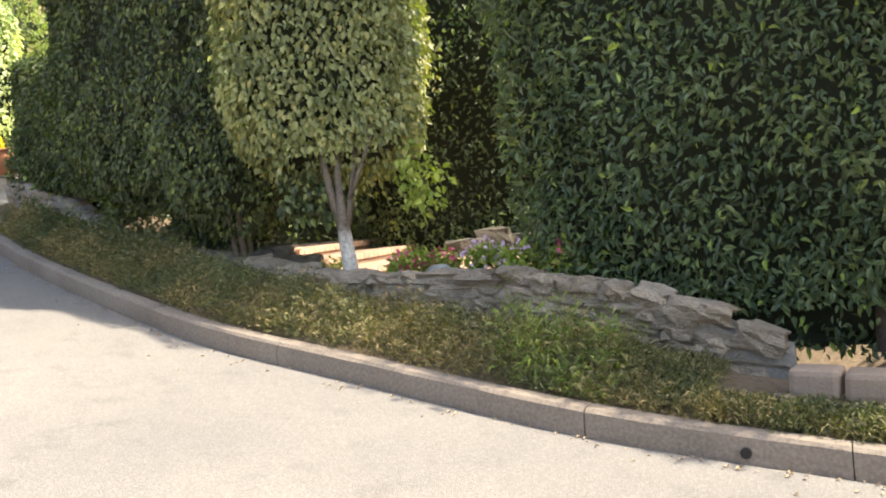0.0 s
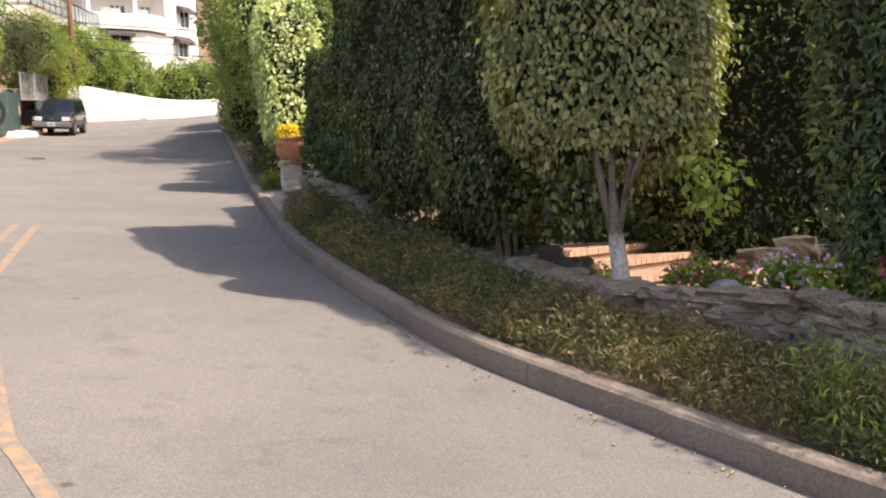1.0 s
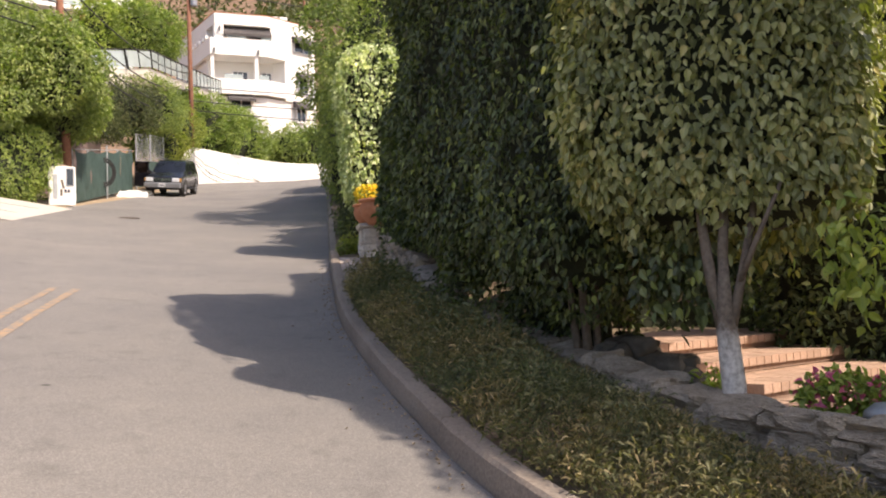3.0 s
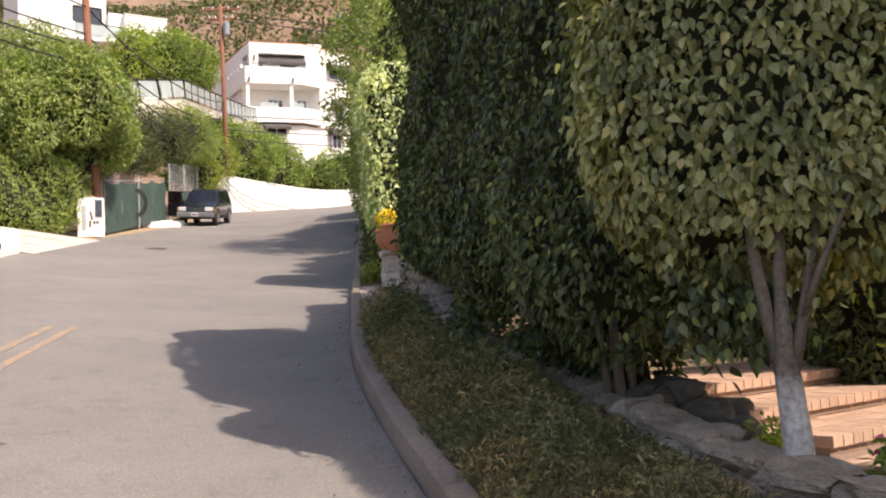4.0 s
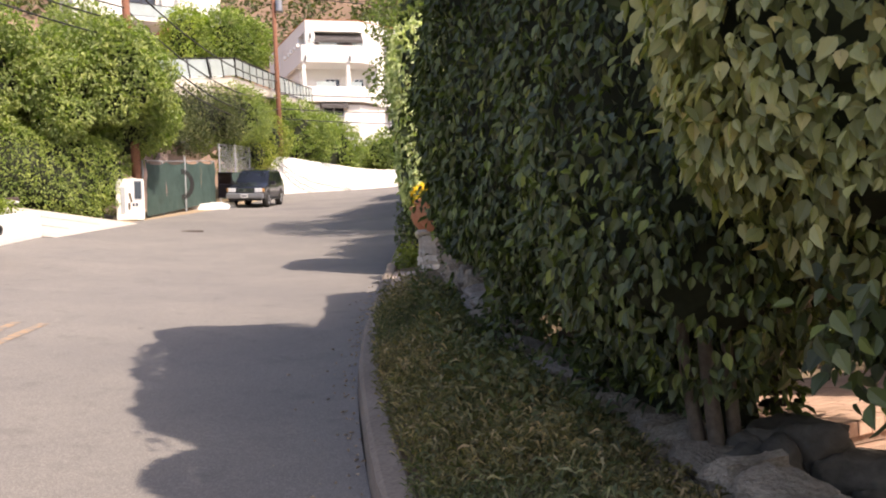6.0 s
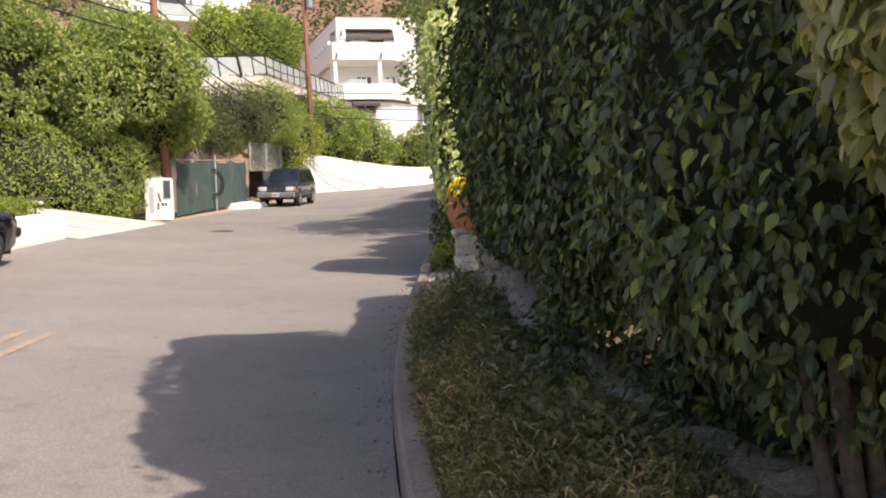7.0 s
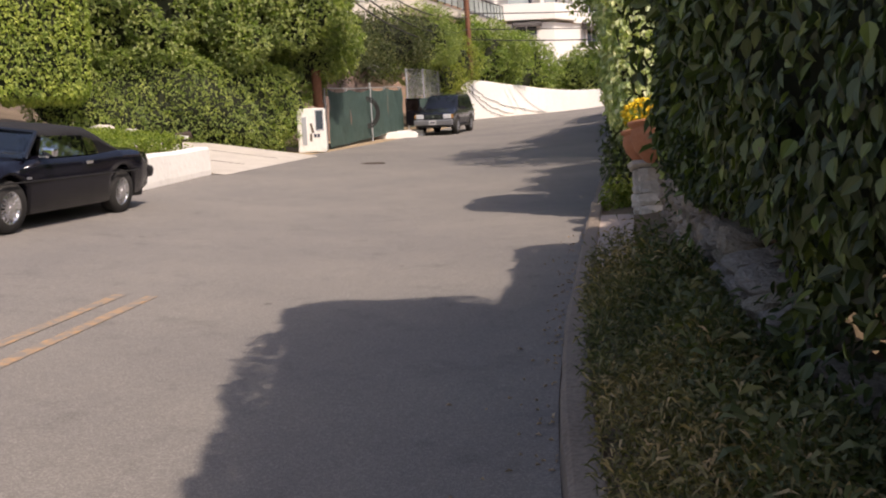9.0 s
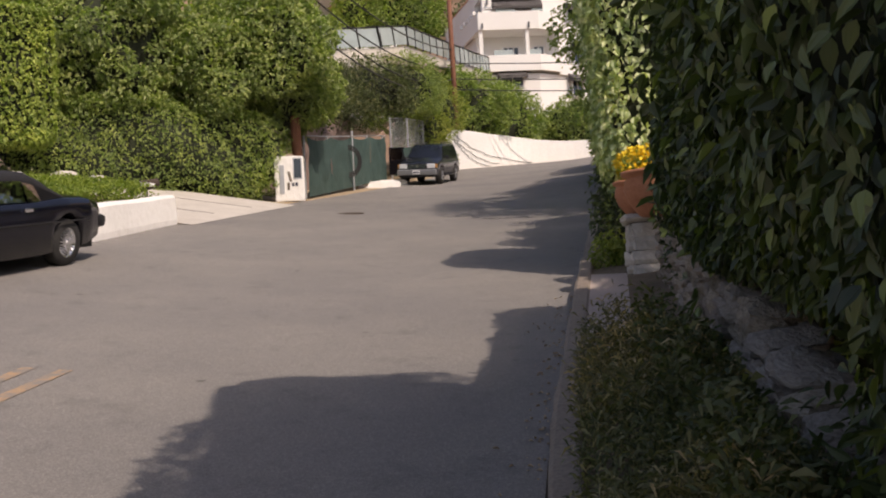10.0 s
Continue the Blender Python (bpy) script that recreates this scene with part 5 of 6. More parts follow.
part("canopy", lathe([(0.001, 3.95), (0.45, 3.72), (1.05, 3.40), (1.07, 3.22), (1.03, 3.24), (0.43, 3.66), (0.001, 3.88)], 8), "terracotta", par, "faded red-brown canvas")

# terrace with glass balustrade, on a stone retaining wall
ter = thing("terrace", "stone terrace with a black-framed glass balustrade", "terrace")
TER = [(-36.0, 37.6, 13.8), (-35.3, 41.3, 14.42), (-35.7, 43.6, 14.95)]
TE2 = [(-35.7, 43.6, 14.95), (-37.8, 48.0, 15.55), (-40.0, 52.4, 16.25), (-42.3, 56.6, 17.0), (-44.5, 60.5, 17.8)]
for a, b in zip(TER[:-1] + TE2[:-1], TER[1:] + TE2[1:]):
    A, B = Vector(a), Vector(b)
    d = B - A
    ang, tilt = math.degrees(math.atan2(d.y, d.x)), -math.degrees(math.atan2(d.z, math.hypot(d.x, d.y)))
    mm = Matrix.Translation((A + B) / 2) @ pose(0, 0, 0, 0, tilt, ang)
    part("retaining_wall", box(d.length, 0.4, 1.6 if a in TER[:-1] else 0.5, mm @ pose(0, 0.5, -0.85 if a in TER[:-1] else -0.3), 0.03), "pale_stone", ter, "pale rubble retaining wall")
    n = max(2, round(d.length / 1.25))
    for i in range(n):
        part("glass_panel", box(d.length / n - 0.08, 0.02, 0.86, mm @ pose(-d.length / 2 + d.length * (i + 0.5) / n, 0.2, 0.46)), "rail_glass", ter)
    for i in range(n + 1):
        part("baluster", box(0.07, 0.07, 1.0, mm @ pose(-d.length / 2 + d.length * i / n, 0.2, 0.45)), "plastic", ter)
    part("handrail", box(d.length, 0.07, 0.06, mm @ pose(0, 0.2, 0.95)), "plastic", ter)
part("floor", box(6.5, 7.0, 0.4, pose(-39.2, 41.5, 13.9, 0, 0, 80)), "paving", ter)
upl = thing("hedge", "bright green clipped hedge on the terrace above", "hedge")
clump_tree(upl, (-42.6, 49.9, 19.2), (2.6, 1.5, 2.3), 62, 90, 240, 0.17, "leaf_hedge", 131, 0.5, 0.8)
clump_tree(upl, (-43.6, 47.2, 19.2), (1.3, 1.2, 2.2), 62, 50, 220, 0.17, "leaf_lime", 132, 0.5, 0.7)
lt = thing("garden_tree", "dark green tree at the edge of a terrace", "tree")
clump_tree(lt, (-38.8, 36.2, 15.4), (2.0, 1.9, 2.2), 30, 66, 240, 0.15, "leaf_tree", 141, 0.5, 0.75)

# scrub on the brown hillside
n = 9000
X, Y = rng.uniform(-150, 0, n), rng.uniform(78, 200, n)
kk = (lumps(np.stack([X, Y, X * 0], axis=1), 0.06, 5) > -0.45)
X, Y = X[kk], Y[kk]
P = np.repeat(np.stack([X, Y, land_z(X, Y) + 0.4], axis=1), 9, axis=0)
P += rng.normal(0, 0.8, P.shape) * np.array([1, 1, 0.6])
v, f = leaf_arrays(P, np.tile([[0.2, -0.5, 0.8]], (len(P), 1)), 0.7, 0.0, 0.9, 0.6)
tagged(part_np("hillside_scrub", v, f, "leaf_dry"), "low grey-green scrub on the dry hillside", "scrub", kind="stuff")


# ---- stone pier with pots at the end of the hedge ----
pier = thing("stone_pier", "square pier of rough pale stones at the end of the wall", "stone pier", at=(-8.0, 18.85, float(road_z(-8.2, 18.5)) + 0.1), turn=34)
part("core", box(0.54, 0.72, 0.58, pose(0, 0, 0.29)), "mortar", pier)
for lvl in range(4):
    for sx, sy, lx, ly in ((0, -0.33, 0.27, 0.18), (0, 0.33, 0.27, 0.18), (-0.26, 0, 0.16, 0.34), (0.26, 0, 0.16, 0.34)):
        for u in (-1, 1):
            x = sx + (u * 0.14 if sx == 0 else 0)
            y = sy + (u * 0.17 if sx != 0 else 0)
            ob = part("stone", rough_block(lx * rng.uniform(0.9, 1.15), ly * rng.uniform(0.9, 1.15), 0.14, int(rng.integers(0, 900)), 2, 0.12), "pale_stone", pier)
            ob.location = (x + rng.uniform(-0.02, 0.02), y + rng.uniform(-0.02, 0.02), 0.07 + lvl * 0.135)
cap = part("cap_stone", rough_block(0.72, 0.86, 0.09, 77, 3, 0.06), "pale_stone", pier)
cap.location = (0, 0, 0.60)


def pot(at, scale, label):
    p = thing("flower_pot", label, "flower pot", "terracotta pots", at=at)
    p.scale = (scale * 1.18, scale * 1.18, scale * 0.88)
    part("pot", lathe([(0.001, 0), (0.15, 0.0), (0.17, 0.02), (0.25, 0.16), (0.285, 0.30), (0.27, 0.40), (0.255, 0.43), (0.30, 0.45), (0.30, 0.49), (0.26, 0.49), (0.24, 0.43), (0.001, 0.42)], 28), "terracotta", p, smooth=True)
    return p


zp = float(road_z(-8.2, 18.5)) + 0.745
pot((-8.12, 18.75, zp), 0.82, "weathered terracotta pot with yellow flowers on a stone pier")
pot((-7.66, 18.30, zp - 0.06), 1.0, "dark shaded terracotta pot beside a clipped hedge")
for i, (x, y, z, r) in enumerate(((-8.12, 18.75, zp + 0.46, 0.23),)):
    fl = thing("flowering_plant", "bushy plant with bright yellow flowers in a terracotta pot", "plant", "potted plants")
    foliage(fl, (x, y, z), (r, r, r * 0.75), 0, 420, 0.055, "leaf_hedge", 2.0, 0.03, 0.1, 0.2, 150 + i, 0.5, core=False, name="leaves")
    foliage(fl, (x, y, z + 0.05), (r * 1.02, r * 1.02, r * 0.78), 0, 520, 0.05, "petal_yellow", 2.0, 0.03, 0.04, 0.0, 160 + i, 0.9, core=False, name="blossom")

# bushes and yellow-green weed beyond the pier
b1 = thing("shrub", "small yellow-green shrub at the kerb beyond the pier", "shrub")
foliage(b1, (-8.70, 19.15, 2.56), (0.24, 0.22, 0.24), 0, 600, 0.08, "leaf_yellow", 2.0, 0.1, 0.2, 0.3, 171, 0.4, core=False, name="leaves")
b2 = thing("shrub", "dark rounded shrub before an ivy-clad hedge", "shrub")
foliage(b2, (-8.75, 19.75, 2.95), (0.7, 0.42, 0.55), 122, 3000, 0.075, "leaf_dark", 2.2, 0.12, 0.15, 0.4, 172, 0.4)
b3 = thing("shrub", "dark green shrub along the kerb", "shrub")
foliage(b3, (-10.8, 22.9, 3.6), (1.5, 0.5, 0.75), 122, 3000, 0.09, "leaf_dark", 2.4, 0.15, 0.15, 0.4, 173, 0.4)
# white gate posts and picket gate farther up
for i, (x, y) in enumerate(((-13.1, 25.9), (-14.4, 27.9))):
    gp = thing("gate_pier", "white-painted gate pier beside the street", "gate pier", "gate piers", at=(x + 0.75, y + 0.1, float(road_z(x, y)) + 0.1), turn=32)
    part("shaft", box(0.42, 0.42, 1.75, pose(0, 0, 0.85), 0.03), "white_wall", gp)
    part("cap", box(0.52, 0.52, 0.10, pose(0, 0, 1.76), 0.02), "white_wall", gp)
gate = thing("picket_gate", "white wooden gate of upright boards", "gate", at=(-13.0, 26.95, float(road_z(-13.6, 26.9)) + 0.1), turn=122)
for i in range(11):
    part("board", box(0.13, 0.03, 1.5, pose(-0.8 + i * 0.16, 0, 0.8), 0.008), "white_wall", gate)
for z in (0.35, 1.25):
    part("rail", box(1.8, 0.05, 0.09, pose(0, 0.04, z), 0.01), "white_wall", gate)
rs = thing("hedge", "dark hedge beyond the white gate", "hedge")
foliage(rs, (-18.8, 36.2, 8.4), (5.5, 1.2, 2.6), 122, 12000, 0.12, "leaf_tree", 3.5, 0.3, 0.3, 0.5, 175, 0.5)
foliage(rs, (-23.6, 44.8, 10.0), (4.0, 1.2, 2.4), 120, 4500, 0.18, "leaf_tree", 3.5, 0.3, 0.3, 0.5, 176, 0.5)

# ---- garden behind the wall: brick steps, rocks, flowers ----
PZ = 0.78
tagged(part("patio", box(9.0, 7.0, 0.3, pose(1.0, 14.3, PZ - 0.19, 0, 0, 20)), "brick_mortar"), "sunlit brick garden terrace behind the stone wall", "patio", kind="structure")
brick_me = bpy.data.meshes.new("brick")
b = box(0.215, 0.105, 0.07, Matrix(), 0.006)
b.to_mesh(brick_me)
b.free()
brick_me.materials.append(M["brick"])
steps = thing("brick_steps", "broad steps of orange clay brick in a sunlit garden", "steps")
a = 66
c, s_ = math.cos(radians(a)), math.sin(radians(a))


def lay(host, x0, y0, u, dy, z, turn=0.0, tip=0.0):
    ob = new("brick", brick_me)
    ob.matrix_world = pose(x0 + u * c - dy * s_, y0 + u * s_ + dy * c, z + rng.uniform(-0.002, 0.002), tip, 0, a + turn + rng.uniform(-0.6, 0.6))
    ob.parent = host


for lvl, rows_ in ((-1, 4), (0, 4), (1, 12)):
    x0, y0, z0 = -1.51 + 0.59 * s_ * (1 - lvl), 12.10 - 0.59 * c * (1 - lvl), 1.095 - 0.12 * (1 - lvl)
    deep = 0.60 if rows_ == 4 else 1.6
    part("step_core", box(3.3, deep, 0.11, pose(x0 + 1.1 * c - (deep / 2 + 0.02) * s_, y0 + 1.1 * s_ + (deep / 2 + 0.02) * c, z0 - 0.058, 0, 0, a)), "brick_mortar", steps)
    for i in range(29):
        lay(steps, x0, y0, -0.5 + i * 0.112, 0.10, z0 - 0.035, 90)
    for i in range(14):
        for k in range(rows_):
            lay(steps, x0, y0, -0.42 + i * 0.221 + 0.11 * (k % 2), 0.265 + k * 0.110, z0 - 0.035)
paver_host = thing("brick_paving", "orange brick paving of the garden terrace", "paving", kind="structure")
for i in range(12):
    for j in range(10):
        lay(paver_host, 0.35, 10.2, i * 0.225 + 0.11 * (j % 2), j * 0.112, PZ - 0.035)
gwall = thing("garden_back_wall", "low stone planter wall at the back of the garden", "wall", kind="structure")
for i in range(10):
    ob = part("stone", rough_block(0.5, 0.35, 0.28, 200 + i, 2, 0.12), "rock", gwall)
    ob.location = (0.4 + i * 0.36, 13.2 + 0.1 * i, PZ + 0.06 + 0.10 * (i % 2))
for i, (x, y, z, sx, sz) in enumerate(((-1.64, 11.50, 1.02, 0.38, 0.30), (-1.40, 11.46, 0.95, 0.36, 0.20), (-1.52, 11.22, 0.80, 0.34, 0.24), (-1.26, 11.30, 0.78, 0.34, 0.28), (-1.76, 11.30, 0.88, 0.30, 0.42), (-1.28, 11.44, 0.94, 0.24, 0.14))):
    rk = thing("garden_rock", "dark rugged rock in a garden water feature", "rock", "rocks by the wall", at=(x, y, z))
    part("rock", rough_block(sx, sx * 0.8, sz, 300 + i, 6, 0.24), "rock", rk, smooth=True)
lan = thing("garden_lantern", "dark slatted metal garden lantern among rocks", "lantern", at=(-1.87, 12.08, 1.14))
part("post", tube([(0, 0, -0.5), (0, 0, 0.0)], 0.02, 6), "old_iron", lan)
for i in range(4):
    part("louvre", lathe([(0.001, 0), (0.085, 0.0), (0.06, 0.03), (0.001, 0.032)], 14), "old_iron", lan).location = (0, 0, 0.03 + i * 0.055)
dome = thing("path_light", "small domed grey path light among flowers", "path light", at=(0.12, 9.92, 0.53))
part("stem", tube([(0, 0, 0), (0, 0, 0.28)], 0.018, 6), "galvanised", dome)
part("shade", lathe([(0.13, 0.26), (0.12, 0.30), (0.07, 0.34), (0.001, 0.35)], 16), "galvanised", dome, smooth=True)
for i, (x, y, r, n, col) in enumerate(((-0.15, 10.25, 0.20, 420, "petal_pink"), (0.15, 10.15, 0.17, 300, "petal_pink"), (0.55, 10.0, 0.18, 300, "petal_pale"), (0.85, 9.75, 0.20, 320, "petal_pale"), (1.25, 9.5, 0.18, 260, "petal_pink"))):
    fl = thing("flowering_plant", "low plant with pink flowers behind the stone wall", "plant", "border flowers")
    foliage(fl, (x, y, 0.80), (r, r * 0.8, 0.20), 0, n * 2, 0.06, "leaf_lime", 2.0, 0.05, 0.1, 0.2, 180 + i, 0.6, core=False, name="leaves")
    foliage(fl, (x, y, 0.85), (r, r * 0.8, 0.18), 0, n // 4, 0.05, col, 2.0, 0.04, 0.03, 0.0, 190 + i, 0.95, core=False, name="blossom")
gst = thing("garden_shrub", "pale green tuft beside the brick steps", "shrub")
foliage(gst, (-0.95, 10.85, 0.85), (0.14, 0.14, 0.14), 0, 200, 0.06, "leaf_lime", 2.0, 0.03, 0.1, 0.2, 199, 0.4, core=False, name="leaves")
back = thing("hedge", "dark garden hedge closing the terrace behind", "hedge")
foliage(back, (0.0, 17.6, 2.6), (6.5, 1.0, 2.2), 12, 9000, 0.13, "leaf_shade", 4.0, 0.25, 0.25, 0.5, 201, 0.45)

# fallen leaves in the gutter
V, F_ = [], []
for i in range(380):
    s = rng.uniform(S_A + 1, S_END)
    off = -abs(rng.normal(0, 0.10 if i % 8 else 0.4)) - 0.01
    p0, n_ = kerb_at(s, off)
    a, L_ = rng.uniform(0, 6.28), rng.uniform(0.015, 0.042)
    z = float(road_z(*p0)) + 0.006
    ca, sa = math.cos(a), math.sin(a)
    k0 = len(V)
    V += [(p0[0], p0[1], z), (p0[0] + L_ * (0.5 * ca - 0.3 * sa), p0[1] + L_ * (0.5 * sa + 0.3 * ca), z + 0.012), (p0[0] + L_ * ca, p0[1] + L_ * sa, z + 0.004), (p0[0] + L_ * (0.5 * ca + 0.3 * sa), p0[1] + L_ * (0.5 * sa - 0.3 * ca), z + 0.014)]
    F_ += [(k0, k0 + 1, k0 + 2), (k0, k0 + 2, k0 + 3)]
tagged(part_np("fallen_leaves", np.array(V), np.array(F_), "dead_leaf"), "dry brown leaves and litter along the gutter", "leaf litter", kind="stuff")


# ---- parked cars ----
def car_shell(stations, axles, R, sect):
    """A body shell: stations (x, half width, shoulder z, deck z), open round the wheels."""
    bm = bmesh.new()
    xs = np.unique(np.concatenate([np.linspace(stations[-1][0], stations[0][0], 76)] + [a + np.linspace(-R, R, 15) for a in axles]))
    st = np.array(sorted(stations))
    rows = []
    for x in xs:
        w, zs, zd, zb = (np.interp(x, st[:, 0], st[:, k]) for k in (1, 2, 3, 4))
        for a in axles:
            if abs(x - a) < R:
                zb = max(zb, 0.32 + math.sqrt(R * R - (x - a) ** 2) - 0.0)
        half = sect(w, zs, zd, zb)
        rows.append([bm.verts.new((x, y, z)) for y, z in half] + [bm.verts.new((x, -y, z)) for y, z in half[::-1]])
    for a, b in zip(rows[:-1], rows[1:]):
        for i in range(len(a)):
            j = (i + 1) % len(a)
            bm.faces.new((a[i], b[i], b[j], a[j]))
    bm.faces.new(rows[0]), bm.faces.new(rows[-1][::-1])
    bmesh.ops.recalc_face_normals(bm, faces=bm.faces)
    return bm


def sect_car(w, zs, zd, zb):
    lo = max(zb, 0.0)
    return [(0.02, lo), (w - 0.07, lo), (w - 0.015, lo + 0.03), (w, max(lo + 0.05, zs - 0.30)), (w - 0.012, max(lo + 0.06, zs - 0.10)), (w - 0.055, max(lo + 0.07, zs)), (w * 0.72, max(lo + 0.08, zd - 0.008)), (0.02, max(lo + 0.09, zd))]


def wheel(parent, x, y, r, wide, lattice):
    out = 1 if y > 0 else -1
    w = part("wheel", lathe([(r * 0.62, -wide / 2), (r * 0.93, -wide / 2), (r, -wide * 0.32), (r, wide * 0.32), (r * 0.93, wide / 2), (r * 0.62, wide / 2), (r * 0.60, 0.0), (r * 0.62, -wide / 2)], 32, False), "rubber", parent, "black tyre", True)
    w.matrix_local = pose(x, y, r, 90, 0, 0)
    face = -out * wide * 0.42
    rim = part("rim", lathe([(r * 0.66, face), (r * 0.64, face * 1.12), (r * 0.58, face * 1.12), (r * 0.55, face * 0.6), (r * 0.52, face * 0.55), (r * 0.18, face * 0.9), (0.001, face * 0.95)], 32), "chrome", w, "polished wheel rim", True)
    hub = bmesh.new()
    if lattice:
        for k in range(20):
            for d in (0.16, -0.16):
                a = 2 * math.pi * k / 20
                add_tube(hub, [(r * 0.14 * math.cos(a), r * 0.14 * math.sin(a), face * 1.12), (r * 0.58 * math.cos(a + d), r * 0.58 * math.sin(a + d), face * 1.02)], 0.007, 4, False)
    else:
        for k in range(6):
            a = 2 * math.pi * k / 6
            add_tube(hub, [(r * 0.12 * math.cos(a), r * 0.12 * math.sin(a), face * 1.15), (r * 0.58 * math.cos(a), r * 0.58 * math.sin(a), face * 1.05)], 0.03, 6, False)
    part("spokes", hub, "silver" if not lattice else "chrome", w, "wire lattice of the rim" if lattice else "alloy spokes")
    part("hub_cap", lathe([(0.001, face * 1.35), (r * 0.12, face * 1.3), (r * 0.16, face * 1.0), (0.001, face * 0.95)], 16), "chrome", w)
    return w


def quad_panel(corners, thick=0.02):
    bm = bmesh.new()
    bm.faces.new([bm.verts.new(c) for c in corners])
    bmesh.ops.solidify(bm, geom=bm.faces[:], thickness=thick)
    return bm


def place_car(name, label, rear, front_, lift=0.0):
    """An Empty on the road with x from the rear towards the front, tilted with the slope."""
    r3 = Vector((rear[0], rear[1], float(road_z(*rear)) + lift))
    f3 = Vector((front_[0], front_[1], float(road_z(*front_)) + lift))
    x = (f3 - r3).normalized()
    mid = (r3 + f3) / 2
    side = Vector((-x.y, x.x, 0)).normalized()
    zl, zr_ = float(road_z(mid.x + side.x * 0.75, mid.y + side.y * 0.75)), float(road_z(mid.x - side.x * 0.75, mid.y - side.y * 0.75))
    y = (side + Vector((0, 0, (zl - zr_) / 1.5))).normalized()
    z = x.cross(y).normalized()
    y = z.cross(x)
    ob = new(name)
    ob.matrix_world = Matrix(((x.x, y.x, z.x, mid.x), (x.y, y.y, z.y, mid.y), (x.z, y.z, z.z, mid.z), (0, 0, 0, 1)))
    return tagged(ob, label, "car")


# black convertible with its top up
cv = place_car("convertible_car", "black two-door convertible with its canvas top up, parked at the kerb", (-15.08, 15.25), (-13.67, 13.10))
cv.scale = (0.92, 0.92, 0.92)
AX = (1.295, -1.295)
part("body", car_shell([(2.28, 0.60, 0.58, 0.62, 0.30), (2.2, 0.78, 0.66, 0.70, 0.22), (1.6, 0.86, 0.78, 0.84, 0.19), (0.6, 0.885, 0.86, 0.90, 0.19), (-0.5, 0.89, 0.87, 0.89, 0.19), (-1.3, 0.885, 0.90, 0.93, 0.20), (-1.9, 0.85, 0.88, 0.92, 0.26), (-2.28, 0.76, 0.82, 0.86, 0.34), (-2.36, 0.66, 0.74, 0.78, 0.40)], AX, 0.37, sect_car), "black_paint", cv, smooth=True)
for a in AX:
    for y in (-0.76, 0.76):
        wheel(cv, a, y, 0.32, 0.21, True)
part("underbody", box(4.2, 1.5, 0.2, pose(0, 0, 0.30)), "plastic", cv)
for a in AX:
    part("wheel_arch", box(0.78, 1.35, 0.5, pose(a, 0, 0.48)), "plastic", cv)
top = bmesh.new()
rows = []
for x, z, w, zb_ in ((0.42, 1.19, 0.56, 1.15), (0.2, 1.235, 0.60, 1.10), (-0.3, 1.25, 0.63, 1.12), (-0.75, 1.25, 0.64, 1.05), (-1.08, 1.14, 0.66, 0.93), (-1.30, 1.01, 0.66, 0.91), (-1.44, 0.92, 0.66, 0.90)):
    rows.append([top.verts.new((x, y, zz)) for y, zz in ((w + 0.07, zb_), (w + 0.02, (z + zb_) / 2 + 0.01), (w - 0.12, z - 0.015), (0, z), (-w + 0.12, z - 0.015), (-w - 0.02, (z + zb_) / 2 + 0.01), (-w - 0.07, zb_))])
for a, b in zip(rows[:-1], rows[1:]):
    for i in range(6):
        top.faces.new((a[i], a[i + 1], b[i + 1], b[i]))
bmesh.ops.recalc_face_normals(top, faces=top.faces)
bmesh.ops.solidify(top, geom=top.faces[:], thickness=0.03)
part("soft_top", top, "soft_top", cv, "black canvas soft top", True)
for s in (1, -1):
    part("quarter_top", quad_panel([(-0.72, s * 0.71, 1.08), (-1.42, s * 0.73, 0.90), (-0.95, s * 0.76, 0.885), (-0.72, s * 0.76, 0.885)], 0.03), "soft_top", cv, "canvas rear quarter")
    part("side_window", quad_panel([(0.40, s * 0.66, 1.15), (0.66, s * 0.80, 0.89), (-0.42, s * 0.80, 0.89), (-0.46, s * 0.70, 1.14)], 0.008), "car_glass", cv)
    part("rear_side_window", quad_panel([(-0.48, s * 0.70, 1.13), (-0.46, s * 0.80, 0.89), (-0.76, s * 0.79, 0.89), (-0.74, s * 0.70, 1.08)], 0.008), "car_glass", cv)
    part("windscreen_pillar", tube([(0.95, s * 0.80, 0.885), (0.42, s * 0.60, 1.185)], 0.028, 8), "navy_paint", cv)
    mir = part("door_mirror", box(0.10, 0.17, 0.11, pose(0.62, s * 0.93, 0.97), 0.03), "chrome", cv, "chrome door mirror")
    part("mirror_foot", box(0.05, 0.12, 0.04, pose(0.62, s * 0.84, 0.91), 0.01), "chrome", mir)
    part("door_handle", box(0.16, 0.02, 0.05, pose(-0.36, s * 0.892, 0.80), 0.01), "chrome", cv)
    part("side_lamp", box(0.09, 0.015, 0.03, pose(0.98, s * 0.888, 0.66), 0.004), "silver", cv)
    part("tail_lamp", box(0.10, 0.22, 0.12, pose(-2.31, s * 0.55, 0.72), 0.02), "red_lens", cv)
    part("waist_strip", box(3.3, 0.012, 0.02, pose(-0.1, s * 0.892, 0.62), 0.004), "plastic", cv)
part("windscreen", quad_panel([(0.93, 0.76, 0.885), (0.93, -0.76, 0.885), (0.43, -0.57, 1.18), (0.43, 0.57, 1.18)], 0.01), "car_glass", cv)
part("windscreen_header", tube([(0.42, -0.6, 1.185), (0.43, 0, 1.20), (0.42, 0.6, 1.185)], 0.026, 8), "navy_paint", cv)
rb = bmesh.new()
add_box(rb, 0.22, 1.56, 0.20, pose(-2.33, 0, 0.55), 0.085)
